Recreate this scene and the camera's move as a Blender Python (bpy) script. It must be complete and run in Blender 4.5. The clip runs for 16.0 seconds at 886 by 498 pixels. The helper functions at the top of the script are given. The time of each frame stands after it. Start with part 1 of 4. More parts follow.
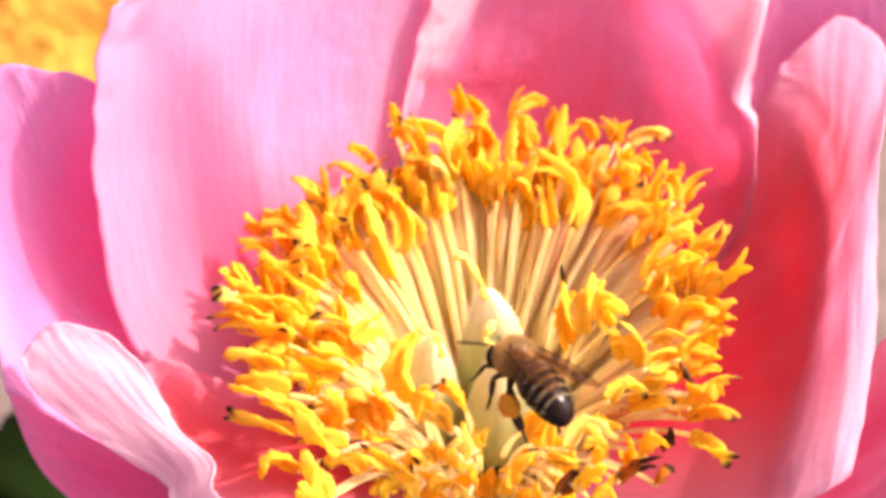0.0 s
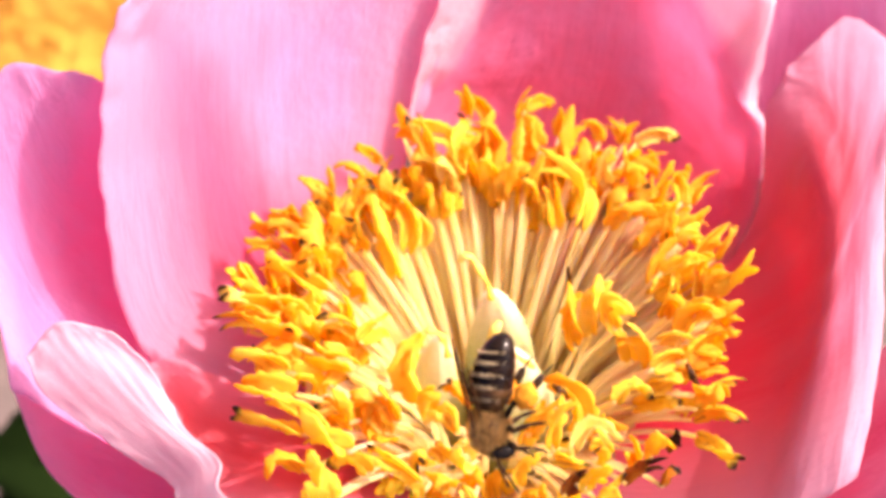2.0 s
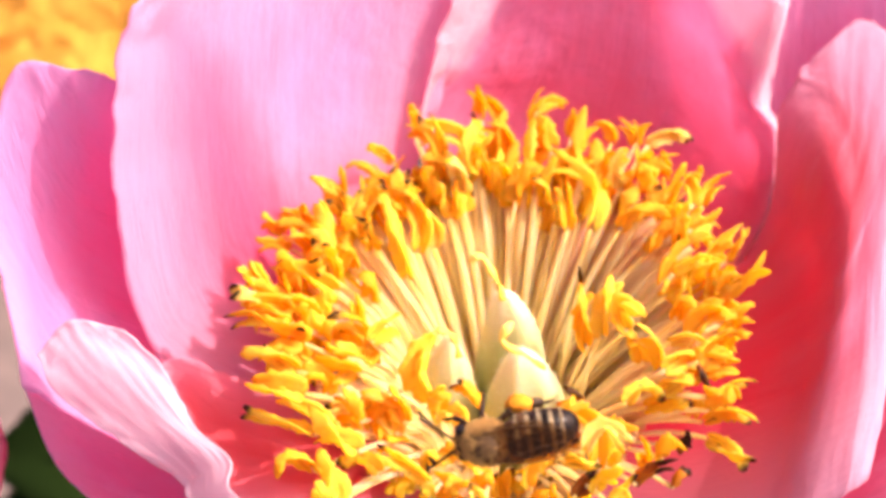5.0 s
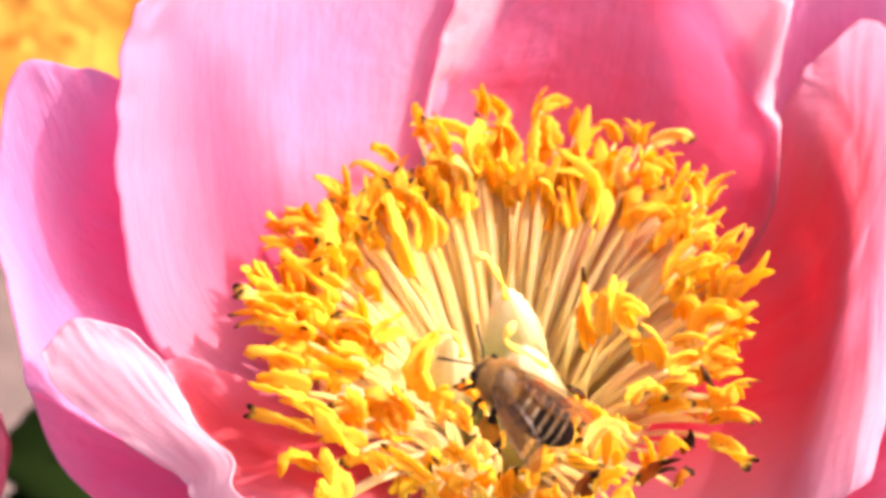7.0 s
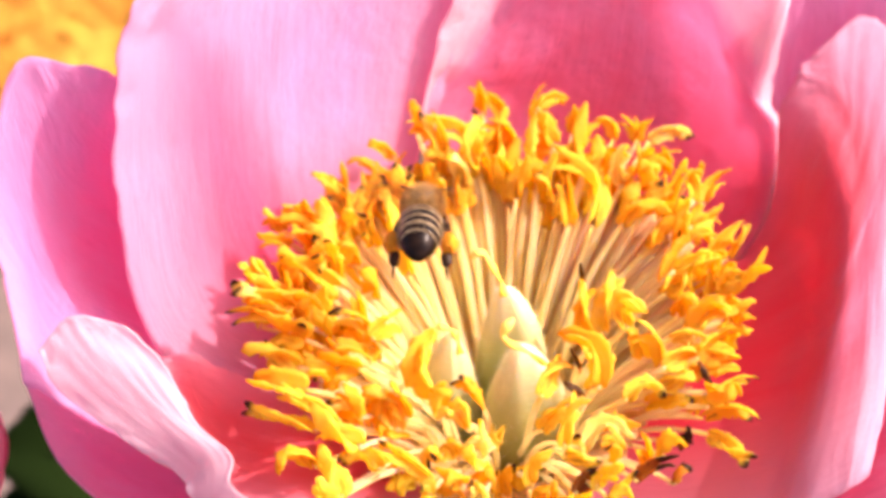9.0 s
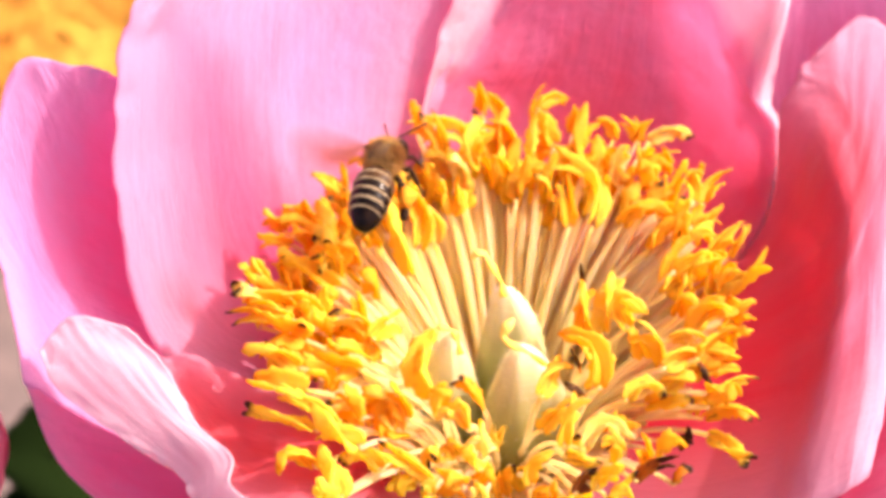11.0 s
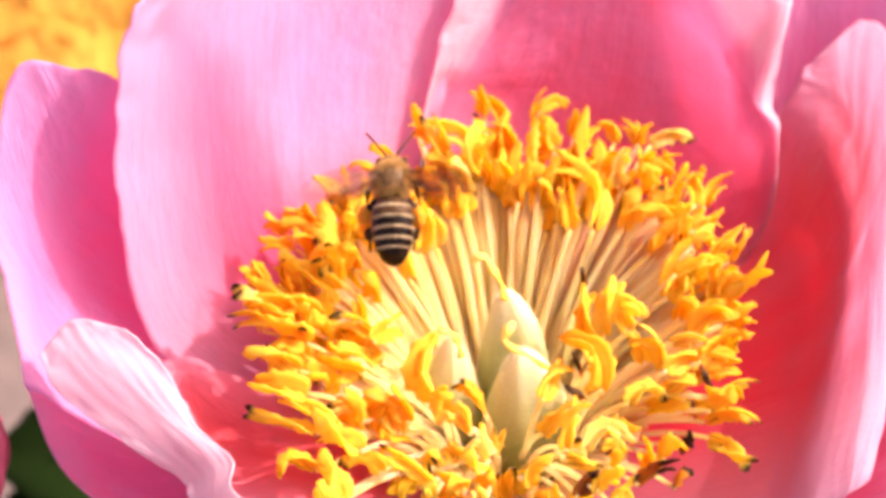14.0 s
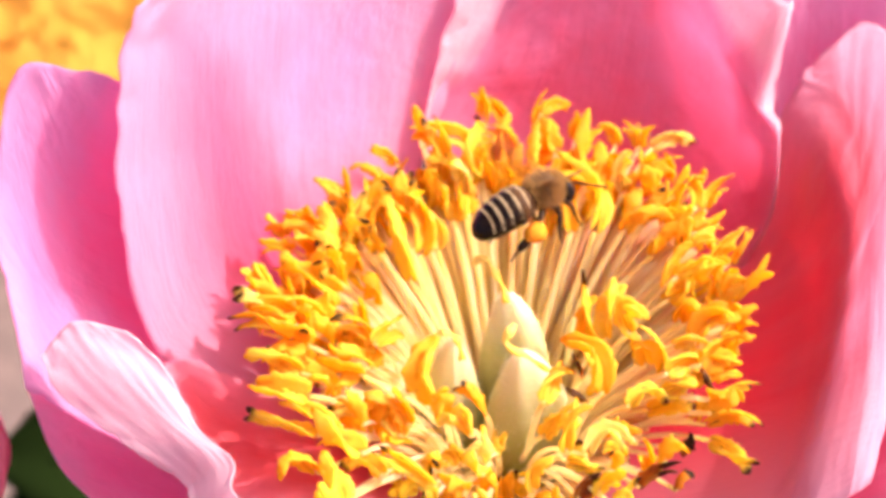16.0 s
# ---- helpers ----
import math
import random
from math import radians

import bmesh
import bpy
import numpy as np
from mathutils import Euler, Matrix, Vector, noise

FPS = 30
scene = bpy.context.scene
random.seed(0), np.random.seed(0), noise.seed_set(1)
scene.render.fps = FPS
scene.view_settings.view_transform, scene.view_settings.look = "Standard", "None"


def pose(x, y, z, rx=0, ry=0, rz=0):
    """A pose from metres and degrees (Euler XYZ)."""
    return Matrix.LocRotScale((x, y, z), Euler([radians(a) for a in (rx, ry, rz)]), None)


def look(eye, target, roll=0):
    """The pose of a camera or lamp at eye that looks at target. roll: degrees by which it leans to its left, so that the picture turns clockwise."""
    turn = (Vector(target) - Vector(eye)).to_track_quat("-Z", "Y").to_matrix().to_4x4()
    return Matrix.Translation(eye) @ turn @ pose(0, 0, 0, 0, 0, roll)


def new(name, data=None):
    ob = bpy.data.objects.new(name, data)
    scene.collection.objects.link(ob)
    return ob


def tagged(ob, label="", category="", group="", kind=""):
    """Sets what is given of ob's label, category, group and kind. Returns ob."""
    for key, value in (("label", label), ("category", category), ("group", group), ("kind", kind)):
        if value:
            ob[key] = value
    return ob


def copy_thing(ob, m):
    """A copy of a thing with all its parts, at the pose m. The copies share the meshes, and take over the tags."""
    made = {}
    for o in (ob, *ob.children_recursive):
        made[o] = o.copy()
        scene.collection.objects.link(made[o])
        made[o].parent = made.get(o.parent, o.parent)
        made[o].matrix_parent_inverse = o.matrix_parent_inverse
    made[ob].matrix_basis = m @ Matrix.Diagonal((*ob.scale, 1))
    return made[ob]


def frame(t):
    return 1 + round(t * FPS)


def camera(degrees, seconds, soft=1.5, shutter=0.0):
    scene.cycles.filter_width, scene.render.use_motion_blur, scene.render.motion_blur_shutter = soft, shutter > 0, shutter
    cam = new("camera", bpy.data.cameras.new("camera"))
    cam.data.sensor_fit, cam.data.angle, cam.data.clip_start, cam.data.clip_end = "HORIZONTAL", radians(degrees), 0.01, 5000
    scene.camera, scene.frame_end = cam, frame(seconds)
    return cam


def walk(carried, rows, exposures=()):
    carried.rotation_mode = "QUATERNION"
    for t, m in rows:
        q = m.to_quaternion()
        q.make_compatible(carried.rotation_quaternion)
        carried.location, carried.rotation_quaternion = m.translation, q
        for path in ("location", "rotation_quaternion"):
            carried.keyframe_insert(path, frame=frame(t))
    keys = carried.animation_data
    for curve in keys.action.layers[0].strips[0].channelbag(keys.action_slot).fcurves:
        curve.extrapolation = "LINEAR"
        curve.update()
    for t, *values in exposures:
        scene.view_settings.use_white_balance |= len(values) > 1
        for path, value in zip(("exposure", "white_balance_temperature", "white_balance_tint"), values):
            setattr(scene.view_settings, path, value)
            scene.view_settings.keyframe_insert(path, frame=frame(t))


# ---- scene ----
# ---- camera: a close lens held by hand over one open flower ----
MM = 0.001
BASE = Vector((0, 0, 0.55))  # the flower's receptacle, above the ground


def at(x, y, z):
    """A place given in millimetres from the receptacle."""
    return BASE + Vector((x, y, z)) * MM


cam = camera(24, 16.0, soft=3.7, shutter=0.7)
cam.data.dof.use_dof = True
cam.data.dof.focus_distance = 0.200
cam.data.dof.aperture_fstop = 36
EYE = at(*(-6.47, -142.32, 175.88))
AIMS = [
    (0, -4.30, 16.87, 16.87), (0.5, -4.45, 16.87, 16.87), (1, -4.64, 16.87, 16.87), (1.5, -4.79, 16.87, 16.87),
    (2, -5.00, 16.91, 16.91), (2.5, -5.25, 16.93, 16.93), (3, -5.43, 17.00, 17.00), (3.5, -5.61, 17.00, 17.00),
    (4, -5.80, 16.97, 16.97), (6.5, -6.65, 16.89, 16.89), (7, -6.62, 16.87, 16.87), (7.5, -6.59, 16.84, 16.84),
    (8, -6.47, 16.76, 16.76), (8.5, -6.44, 16.71, 16.71), (9, -6.37, 16.63, 16.63), (11.5, -6.41, 16.69, 16.69),
    (12, -6.47, 16.77, 16.77), (12.5, -6.47, 16.78, 16.78), (13, -6.50, 16.84, 16.84), (13.5, -6.47, 16.87, 16.87),
    (14, -6.50, 16.91, 16.91), (14.5, -6.51, 16.95, 16.95), (15, -6.53, 17.02, 17.02), (15.5, -6.56, 17.04, 17.04),
    (16, -6.62, 17.08, 17.08)]
walk(cam, [(t, look(EYE, at(x, y, z))) for t, x, y, z in AIMS],
     exposures=[(0, 1.48, 7050, 26), (16, 1.48, 7050, 26)])

# ---- daylight ----
SUN_DIR = Vector((0.67, 0.18, 0.71)).normalized()
world = bpy.data.worlds.new("world")
scene.world = world
world.use_nodes = True
sky = world.node_tree.nodes.new("ShaderNodeTexSky")
sky.sky_type = "NISHITA"
sky.sun_disc = False
sky.air_density, sky.dust_density, sky.ozone_density = 0.4, 5.0, 0.2  # thin summer haze
sky.sun_elevation = math.asin(SUN_DIR.z)
sky.sun_rotation = math.atan2(SUN_DIR.x, SUN_DIR.y)
world.node_tree.links.new(sky.outputs[0], world.node_tree.nodes["Background"].inputs[0])
world.node_tree.nodes["Background"].inputs[1].default_value = 0.15
sun = new("sun", bpy.data.lights.new("sun", "SUN"))
sun.data.energy = 2.0
sun.data.angle = radians(0.5)
sun.data.color = (1.0, 0.94, 0.82)
sun.matrix_basis = look(SUN_DIR * 3, (0, 0, 0))


# ---- materials ----
class Nodes:
    """A node material and short ways to add to it."""

    def __init__(self, name):
        self.m = bpy.data.materials.new(name)
        self.m.use_nodes = True
        self.t = self.m.node_tree
        self.t.nodes.clear()
        self.out = self.t.nodes.new("ShaderNodeOutputMaterial")

    def put(self, socket, value):
        if isinstance(value, bpy.types.NodeSocket):
            self.t.links.new(value, socket)
        elif isinstance(value, tuple) and len(value) == 3 and socket.type == "RGBA":
            socket.default_value = (*value, 1)
        else:
            socket.default_value = value

    def add(self, kind, out=0, **values):
        n = self.t.nodes.new("ShaderNode" + kind)
        for key, value in values.items():
            if key[0] == "i" and key[1:].isdigit():
                self.put(n.inputs[int(key[1:])], value)
            elif key == "operation":
                n.operation = value
            elif key == "layer":
                n.uv_map = value
            else:
                self.put(n.inputs[key], value)
        return n.outputs[out]

    def mix(self, f, a, b):
        n = self.t.nodes.new("ShaderNodeMix")
        n.data_type = "RGBA"
        self.put(n.inputs[0], f)
        self.put(n.inputs[6], a)
        self.put(n.inputs[7], b)
        return n.outputs[2]

    def ramp(self, f, *stops):
        n = self.t.nodes.new("ShaderNodeValToRGB")
        while len(n.color_ramp.elements) < len(stops):
            n.color_ramp.elements.new(0.5)
        for e, (p, c) in zip(n.color_ramp.elements, stops):
            e.position, e.color = p, (*c, 1)
        self.put(n.inputs[0], f)
        return n.outputs[0]

    def math(self, op, a, b=0.0):
        return self.add("Math", operation=op, i0=a, i1=b)

    def uv(self, layer="UVMap", sx=1.0, sy=1.0):
        u = self.add("UVMap", layer=layer)
        return self.add("Mapping", Vector=u, Scale=(sx, sy, 1))

    def noise(self, vector, scale, detail=3.0, rough=0.5):
        return self.add("TexNoise", Vector=vector, Scale=scale, Detail=detail, Roughness=rough)

    def bump(self, height, strength, distance):
        return self.add("Bump", Height=height, Strength=strength, Distance=distance)

    def done(self, shader):
        self.t.links.new(shader, self.out.inputs[0])
        return self.m


def place(n):
    return n.add("TexCoord", 3)


def petal_material(name, deep, mid, pale, through_colour, share, rim_colour=(0.93, 0.54, 0.74), flush_shade=None, rim_from=0.0, rim_to=0.32, rim_share=0.7, relief=0.45):
    n = Nodes(name)
    uv = n.add("UVMap", layer="UVMap")
    v = n.add("SeparateXYZ", 1, Vector=uv)
    rim = n.add("SeparateXYZ", 0, Vector=n.add("UVMap", layer="rim"))
    streaks = n.noise(n.add("Mapping", Vector=uv, Scale=(15, 2.6, 1), Location=(0, 0, 0)), 1.0, 5.0, 0.62)
    blotch = n.noise(n.add("Mapping", Vector=uv, Scale=(13, 7, 1), Rotation=(0, 0, 0.25)), 1.0, 6.0, 0.68)
    cloud = n.noise(n.add("Mapping", Vector=uv, Scale=(3, 2.4, 1)), 1.0, 3.0)
    fine = n.noise(n.add("Mapping", Vector=uv, Scale=(150, 6, 1)), 1.0, 2.0)
    wander = n.math("ADD", n.math("MULTIPLY", n.math("SUBTRACT", streaks, 0.5), 0.42),
                    n.math("MULTIPLY", n.math("SUBTRACT", cloud, 0.5), 1.0))
    along = n.math("ADD", v, wander)
    body = n.ramp(along, (0.12, deep), (0.5, mid), (0.95, pale))
    # deeper pink band: own flush plus shading put into the colour
    if flush_shade:
        u = n.add("SeparateXYZ", 0, Vector=uv)
        centre = n.math("SUBTRACT", flush_shade, n.math("MULTIPLY", v, 0.62))
        off = n.math("SUBTRACT", n.math("ADD", u, n.math("MULTIPLY", wander, 0.35)), centre)
        streak = n.math("POWER", 2.718, n.math("MULTIPLY", n.math("MULTIPLY", off, off), -38.0))
        fade = n.math("SUBTRACT", 1.2, n.math("MULTIPLY", v, 0.6))
        body = n.mix(n.math("MULTIPLY", streak, fade), body, (0.88, 0.17, 0.36))
    edge = n.ramp(n.math("ADD", rim, n.math("MULTIPLY", wander, 0.22)), (rim_from, (1, 1, 1)), (rim_to, (0, 0, 0)))
    body = n.mix(n.math("MULTIPLY", n.ramp(blotch, (0.42, (0, 0, 0)), (0.72, (1, 1, 1))), 0.32), body, deep)
    colour = n.mix(n.math("MULTIPLY", edge, rim_share), body, rim_colour)
    crinkle = n.noise(n.add("Mapping", Vector=uv, Scale=(5, 6, 1)), 1.0, 3.0, 0.55)
    veins = n.math("ADD", n.math("ADD", n.math("MULTIPLY", fine, 0.25), n.math("MULTIPLY", crinkle, 1.6)),
                   n.math("ADD", n.math("MULTIPLY", streaks, 0.8), n.math("MULTIPLY", blotch, 1.0)))
    bump = n.bump(veins, relief, 0.0008)
    gloss = n.add("BsdfPrincipled", i0=colour, Roughness=0.45, Normal=bump, **{"Specular IOR Level": 0.18})
    behind = n.add("BsdfTranslucent", Color=n.mix(0.6, colour, through_colour), Normal=bump)
    return n.done(n.add("MixShader", i0=share, i1=gloss, i2=behind))


PETAL_DEEP = petal_material("petal_deep", (0.66, 0.05, 0.13), (0.74, 0.13, 0.28), (0.84, 0.28, 0.48), (0.90, 0.16, 0.30), 0.42, (0.88, 0.40, 0.58))
# wall reddened for shade, rim paled for sun, over the petal's own gradient
PETAL_FLARED = petal_material("petal_flared", (0.80, 0.06, 0.10), (0.74, 0.13, 0.18), (0.74, 0.27, 0.42), (0.93, 0.20, 0.26), 0.42, (0.76, 0.42, 0.56), None, 0.0, 0.22, 0.8, 0.3)
# near-white rim paints sunlight on the curled edge
PETAL_TALL = petal_material("petal_tall", (0.90, 0.10, 0.18), (0.86, 0.30, 0.52), (0.86, 0.46, 0.72), (0.98, 0.38, 0.50), 0.66, (0.95, 0.80, 0.89), None, 0.12, 0.2, 0.95, 0.7)
PETAL_MAUVE = petal_material("petal_mauve", (0.76, 0.13, 0.32), (0.80, 0.26, 0.50), (0.86, 0.38, 0.66), (0.9, 0.26, 0.5), 0.42, (0.90, 0.50, 0.72))
# pink deepened to coral to carry the shade of the stamens
PETAL_SHADED_CORAL = petal_material("petal_shaded_coral", (0.88, 0.10, 0.12), (0.92, 0.22, 0.28), (0.93, 0.36, 0.45), (1.0, 0.40, 0.44), 0.64)
# base colours also hold the lilac sheen of the sky
PETAL_SHADED_FLUSH = petal_material("petal_shaded_flush", (0.92, 0.16, 0.26), (0.87, 0.44, 0.68), (0.86, 0.50, 0.84), (0.98, 0.40, 0.54), 0.6, (0.84, 0.51, 0.72), 0.68, 0.04, 0.30, 0.8, 0.5)
# own pink deepened inside for shade, lilac margin for sun
PETAL_SHADED_MAGENTA = petal_material("petal_shaded_magenta", (0.93, 0.17, 0.42), (0.92, 0.33, 0.62), (0.86, 0.44, 0.80), (0.98, 0.32, 0.54), 0.62, (0.86, 0.56, 0.86), None, 0.0, 0.2, 0.6)
# pink raised to paint sunlight that comes through the petals above
PETAL_LIT_THROUGH = petal_material("petal_lit_through", (0.98, 0.17, 0.40), (0.98, 0.26, 0.52), (0.97, 0.38, 0.64), (1.0, 0.36, 0.56), 0.55)
PETAL_PALE = petal_material("petal_pale", (0.89, 0.60, 0.70), (0.89, 0.66, 0.75), (0.89, 0.70, 0.79), (0.97, 0.56, 0.66), 0.55, (0.92, 0.72, 0.80), relief=0.16)


def anther_material(name, first, second, tip, tip_from, spotted=0.12, slit_colour=(0.70, 0.27, 0.012)):
    n = Nodes(name)
    v = n.add("SeparateXYZ", 1, Vector=n.add("UVMap", layer="UVMap"))
    grain = n.noise(place(n), 2600, 3.0)
    patch = n.noise(place(n), 420, 2.0)
    pick = n.add("ObjectInfo", 5)
    colour = n.mix(n.ramp(n.math("ADD", n.math("MULTIPLY", patch, 0.7), n.math("MULTIPLY", pick, 0.6)),
                          (0.35, (0, 0, 0)), (0.8, (1, 1, 1))), first, second)
    ends = n.ramp(n.math("ADD", v, n.math("MULTIPLY", n.math("SUBTRACT", patch, 0.5), 0.35)),
                  (tip_from, (0, 0, 0)), (min(0.99, tip_from + 0.1), (1, 1, 1)))
    colour = n.mix(ends, colour, tip)
    specks = n.ramp(n.noise(place(n), 1100, 2.0), (0.64, (0, 0, 0)), (0.70, (1, 1, 1)))
    colour = n.mix(n.math("MULTIPLY", specks, spotted), colour, (0.22, 0.08, 0.008))
    around = n.math("SUBTRACT", n.add("SeparateXYZ", 0, Vector=n.add("UVMap", layer="UVMap")), 0.25)
    slit = n.math("POWER", 2.718, n.math("MULTIPLY", n.math("MULTIPLY", around, around), -900.0))
    worn = n.ramp(n.noise(place(n), 260, 2.0), (0.48, (0, 0, 0)), (0.58, (1, 1, 1)))
    colour = n.mix(n.math("MULTIPLY", n.math("MULTIPLY", slit, worn), 0.7), colour, slit_colour)
    bump = n.bump(grain, 0.5, 0.0002)
    face = n.add("BsdfPrincipled", i0=colour, Roughness=0.6, Normal=bump, **{"Specular IOR Level": 0.25, "Subsurface Weight": 0.6, "Subsurface Radius": (1.0, 0.7, 0.3), "Subsurface Scale": 0.0008})
    behind = n.add("BsdfTranslucent", Color=colour)
    return n.done(n.add("MixShader", i0=0.56, i1=face, i2=behind))


YELLOW, ORANGE, BROWN = (0.99, 0.73, 0.09), (0.99, 0.58, 0.04), (0.05, 0.018, 0.006)
DARK_SLIT = (0.20, 0.06, 0.008)
ANTHER = [
    anther_material("anther_gold", YELLOW, ORANGE, (0.95, 0.46, 0.02), 0.9),
    anther_material("anther_yellow", (0.98, 0.72, 0.06), YELLOW, (0.95, 0.6, 0.03), 0.9),
    anther_material("anther_pale", (0.97, 0.80, 0.26), (0.97, 0.66, 0.05), (0.95, 0.6, 0.03), 0.92),
    anther_material("anther_brown_tip", YELLOW, ORANGE, BROWN, 0.86, 0.5, DARK_SLIT),
    anther_material("anther_pale_brown_tip", (0.97, 0.80, 0.26), (0.97, 0.66, 0.05), BROWN, 0.86, 0.3, DARK_SLIT),
    anther_material("anther_dry", (0.72, 0.24, 0.01), (0.4, 0.12, 0.02), BROWN, 0.6, 0.9, DARK_SLIT),
    anther_material("anther_withered", (0.6, 0.2, 0.01), (0.3, 0.1, 0.02), (0.10, 0.04, 0.012), 0.3),
]


def soft_material(name, stops, through_share, scale=300.0, rough=0.5, glow=0.0, shine=0.2):
    """Plant flesh whose colour runs along its length, mottled."""
    n = Nodes(name)
    v = n.add("SeparateXYZ", 1, Vector=n.add("UVMap", layer="UVMap"))
    mott = n.noise(place(n), scale, 4.0)
    colour = n.ramp(n.math("ADD", v, n.math("MULTIPLY", n.math("SUBTRACT", mott, 0.5), 0.3)), *stops)
    bump = n.bump(n.noise(place(n), scale * 6, 2.0), 0.3, 0.0002)
    face = n.add("BsdfPrincipled", i0=colour, Roughness=rough, Normal=bump, **{"Specular IOR Level": shine, "Subsurface Weight": glow, "Subsurface Radius": (1.0, 0.7, 0.3), "Subsurface Scale": 0.0015})
    return n.done(n.add("MixShader", i0=through_share, i1=face, i2=n.add("BsdfTranslucent", Color=colour)))


def thread_material(name, low, middle, high, other, share):
    """Pale plant thread, lit through; some threads lean to another tint."""
    n = Nodes(name)
    v = n.add("SeparateXYZ", 1, Vector=n.add("UVMap", layer="UVMap"))
    pick = n.math("FRACT", n.math("ADD", n.add("NewGeometry", 8), n.add("ObjectInfo", 5)))
    mott = n.noise(place(n), 300, 3.0)
    along = n.math("ADD", v, n.math("MULTIPLY", n.math("SUBTRACT", mott, 0.5), 0.3))
    tone = n.ramp(along, (0.0, low), (0.4, middle), (0.75, middle), (1.0, high))
    tone = n.mix(n.ramp(pick, (0.5, (0, 0, 0)), (1.0, (0.8, 0.8, 0.8))), tone, other)
    face = n.add("BsdfPrincipled", i0=tone, Roughness=0.5, **{"Specular IOR Level": 0.2, "Subsurface Weight": 0.7, "Subsurface Radius": (1.0, 0.7, 0.3), "Subsurface Scale": 0.0015})
    return n.done(n.add("MixShader", i0=share, i1=face, i2=n.add("BsdfTranslucent", Color=tone)))


FILAMENT = thread_material("filament", (0.99, 0.80, 0.50), (0.99, 0.90, 0.60), (0.98, 0.80, 0.32), (0.99, 0.80, 0.52), 0.74)
# own rosy tint, warmed further to paint the light between the threads
FILAMENT_WARMED = thread_material("filament_warmed", (0.99, 0.76, 0.46), (0.99, 0.84, 0.54), (0.99, 0.80, 0.44), (0.99, 0.68, 0.46), 0.74)
CARPEL = soft_material("carpel", ((0.0, (0.64, 0.54, 0.20)), (0.35, (0.50, 0.53, 0.22)), (0.65, (0.57, 0.58, 0.28)), (0.95, (0.84, 0.80, 0.52))), 0.18, 130, 0.75, 0.6)
DOWN = soft_material("carpel_down", ((0.0, (0.90, 0.88, 0.70)), (1.0, (0.92, 0.90, 0.74))), 0.5)
STIGMA = soft_material("stigma", ((0.0, (0.95, 0.74, 0.2)), (1.0, (0.96, 0.68, 0.08))), 0.3)
# green taken nearly to black to paint the shade below the flower
SHADED_LEAF = soft_material("leaf", ((0.0, (0.010, 0.022, 0.004)), (1.0, (0.006, 0.013, 0.0025))), 0.05, 120, 0.95, shine=0.02)
STEM = soft_material("stem", ((0.0, (0.10, 0.15, 0.05)), (1.0, (0.16, 0.16, 0.07))), 0.0, 200)


def hard_material(name, a, b, scale, rough, bump=0.2, shine=0.3):
    n = Nodes(name)
    mott = n.noise(place(n), scale, 4.0)
    colour = n.mix(n.ramp(mott, (0.35, (0, 0, 0)), (0.65, (1, 1, 1))), a, b)
    relief = n.bump(n.noise(place(n), scale * 3, 3.0), bump, 0.3 / scale)
    return n.done(n.add("BsdfPrincipled", i0=colour, Roughness=rough, Normal=relief, **{"Specular IOR Level": shine}))


CHITIN = hard_material("bee_shell", (0.006, 0.0035, 0.003), (0.020, 0.010, 0.006), 900, 0.16, 0.05, 0.13)
AMBER = hard_material("bee_amber_shell", (0.10, 0.045, 0.015), (0.045, 0.02, 0.01), 700, 0.32, 0.2, 0.15)
BAND = hard_material("bee_band", (0.42, 0.32, 0.19), (0.25, 0.17, 0.085), 1500, 0.8, 0.5)
n = Nodes("bee_fur")
tan = n.mix(n.noise(place(n), 800, 3.0), (0.42, 0.25, 0.085), (0.76, 0.50, 0.20))
FUZZ = n.done(n.add("MixShader", i0=0.5, i1=n.add("BsdfDiffuse", Color=tan), i2=n.add("BsdfTranslucent", Color=tan)))
THORAX = hard_material("bee_thorax", (0.15, 0.08, 0.03), (0.07, 0.035, 0.014), 900, 0.55)
EYE_BLACK = hard_material("bee_eye", (0.008, 0.006, 0.005), (0.016, 0.011, 0.009), 4000, 0.15, 0.2, 0.15)
LEG = hard_material("bee_leg", (0.022, 0.011, 0.006), (0.06, 0.028, 0.012), 1200, 0.4, 0.2, 0.12)
POLLEN = hard_material("pollen", (0.84, 0.31, 0.012), (0.72, 0.22, 0.008), 2500, 0.8, 0.6)
SOIL = hard_material("soil", (0.19, 0.14, 0.125), (0.13, 0.10, 0.09), 60, 0.9, 0.6)
BLOSSOM = hard_material("yellow_blossom", (0.66, 0.35, 0.055), (0.66, 0.31, 0.05), 25, 0.8, 0.2, 0.1)
n = Nodes("wing_membrane")
cells = n.noise(place(n), 900, 3.0)
film = n.add("BsdfGlossy", Color=(0.9, 0.8, 0.78), Roughness=0.25, Normal=n.bump(cells, 0.4, 0.0001))
tint = n.add("BsdfTransparent", Color=(0.80, 0.69, 0.55))
horn = n.add("BsdfDiffuse", Color=(0.14, 0.07, 0.04))
skin = n.add("MixShader", i0=0.08, i1=tint, i2=horn)
WING = n.done(n.add("MixShader", i0=n.math("MULTIPLY", cells, 0.02), i1=skin, i2=film))


# ---- mesh helpers: all shapes in millimetres ----
def part(name, bm, material, parent, label="", smooth=True):
    """Links a bmesh as one mesh object under a thing or a part."""
    me = bpy.data.meshes.new(name)
    for v in bm.verts:
        v.co *= MM
    bm.to_mesh(me)
    bm.free()
    for m in material if isinstance(material, list) else [material]:
        me.materials.append(m)
    if smooth:
        me.shade_smooth()
    ob = new(name, me)
    ob.parent = parent
    return tagged(ob, label)


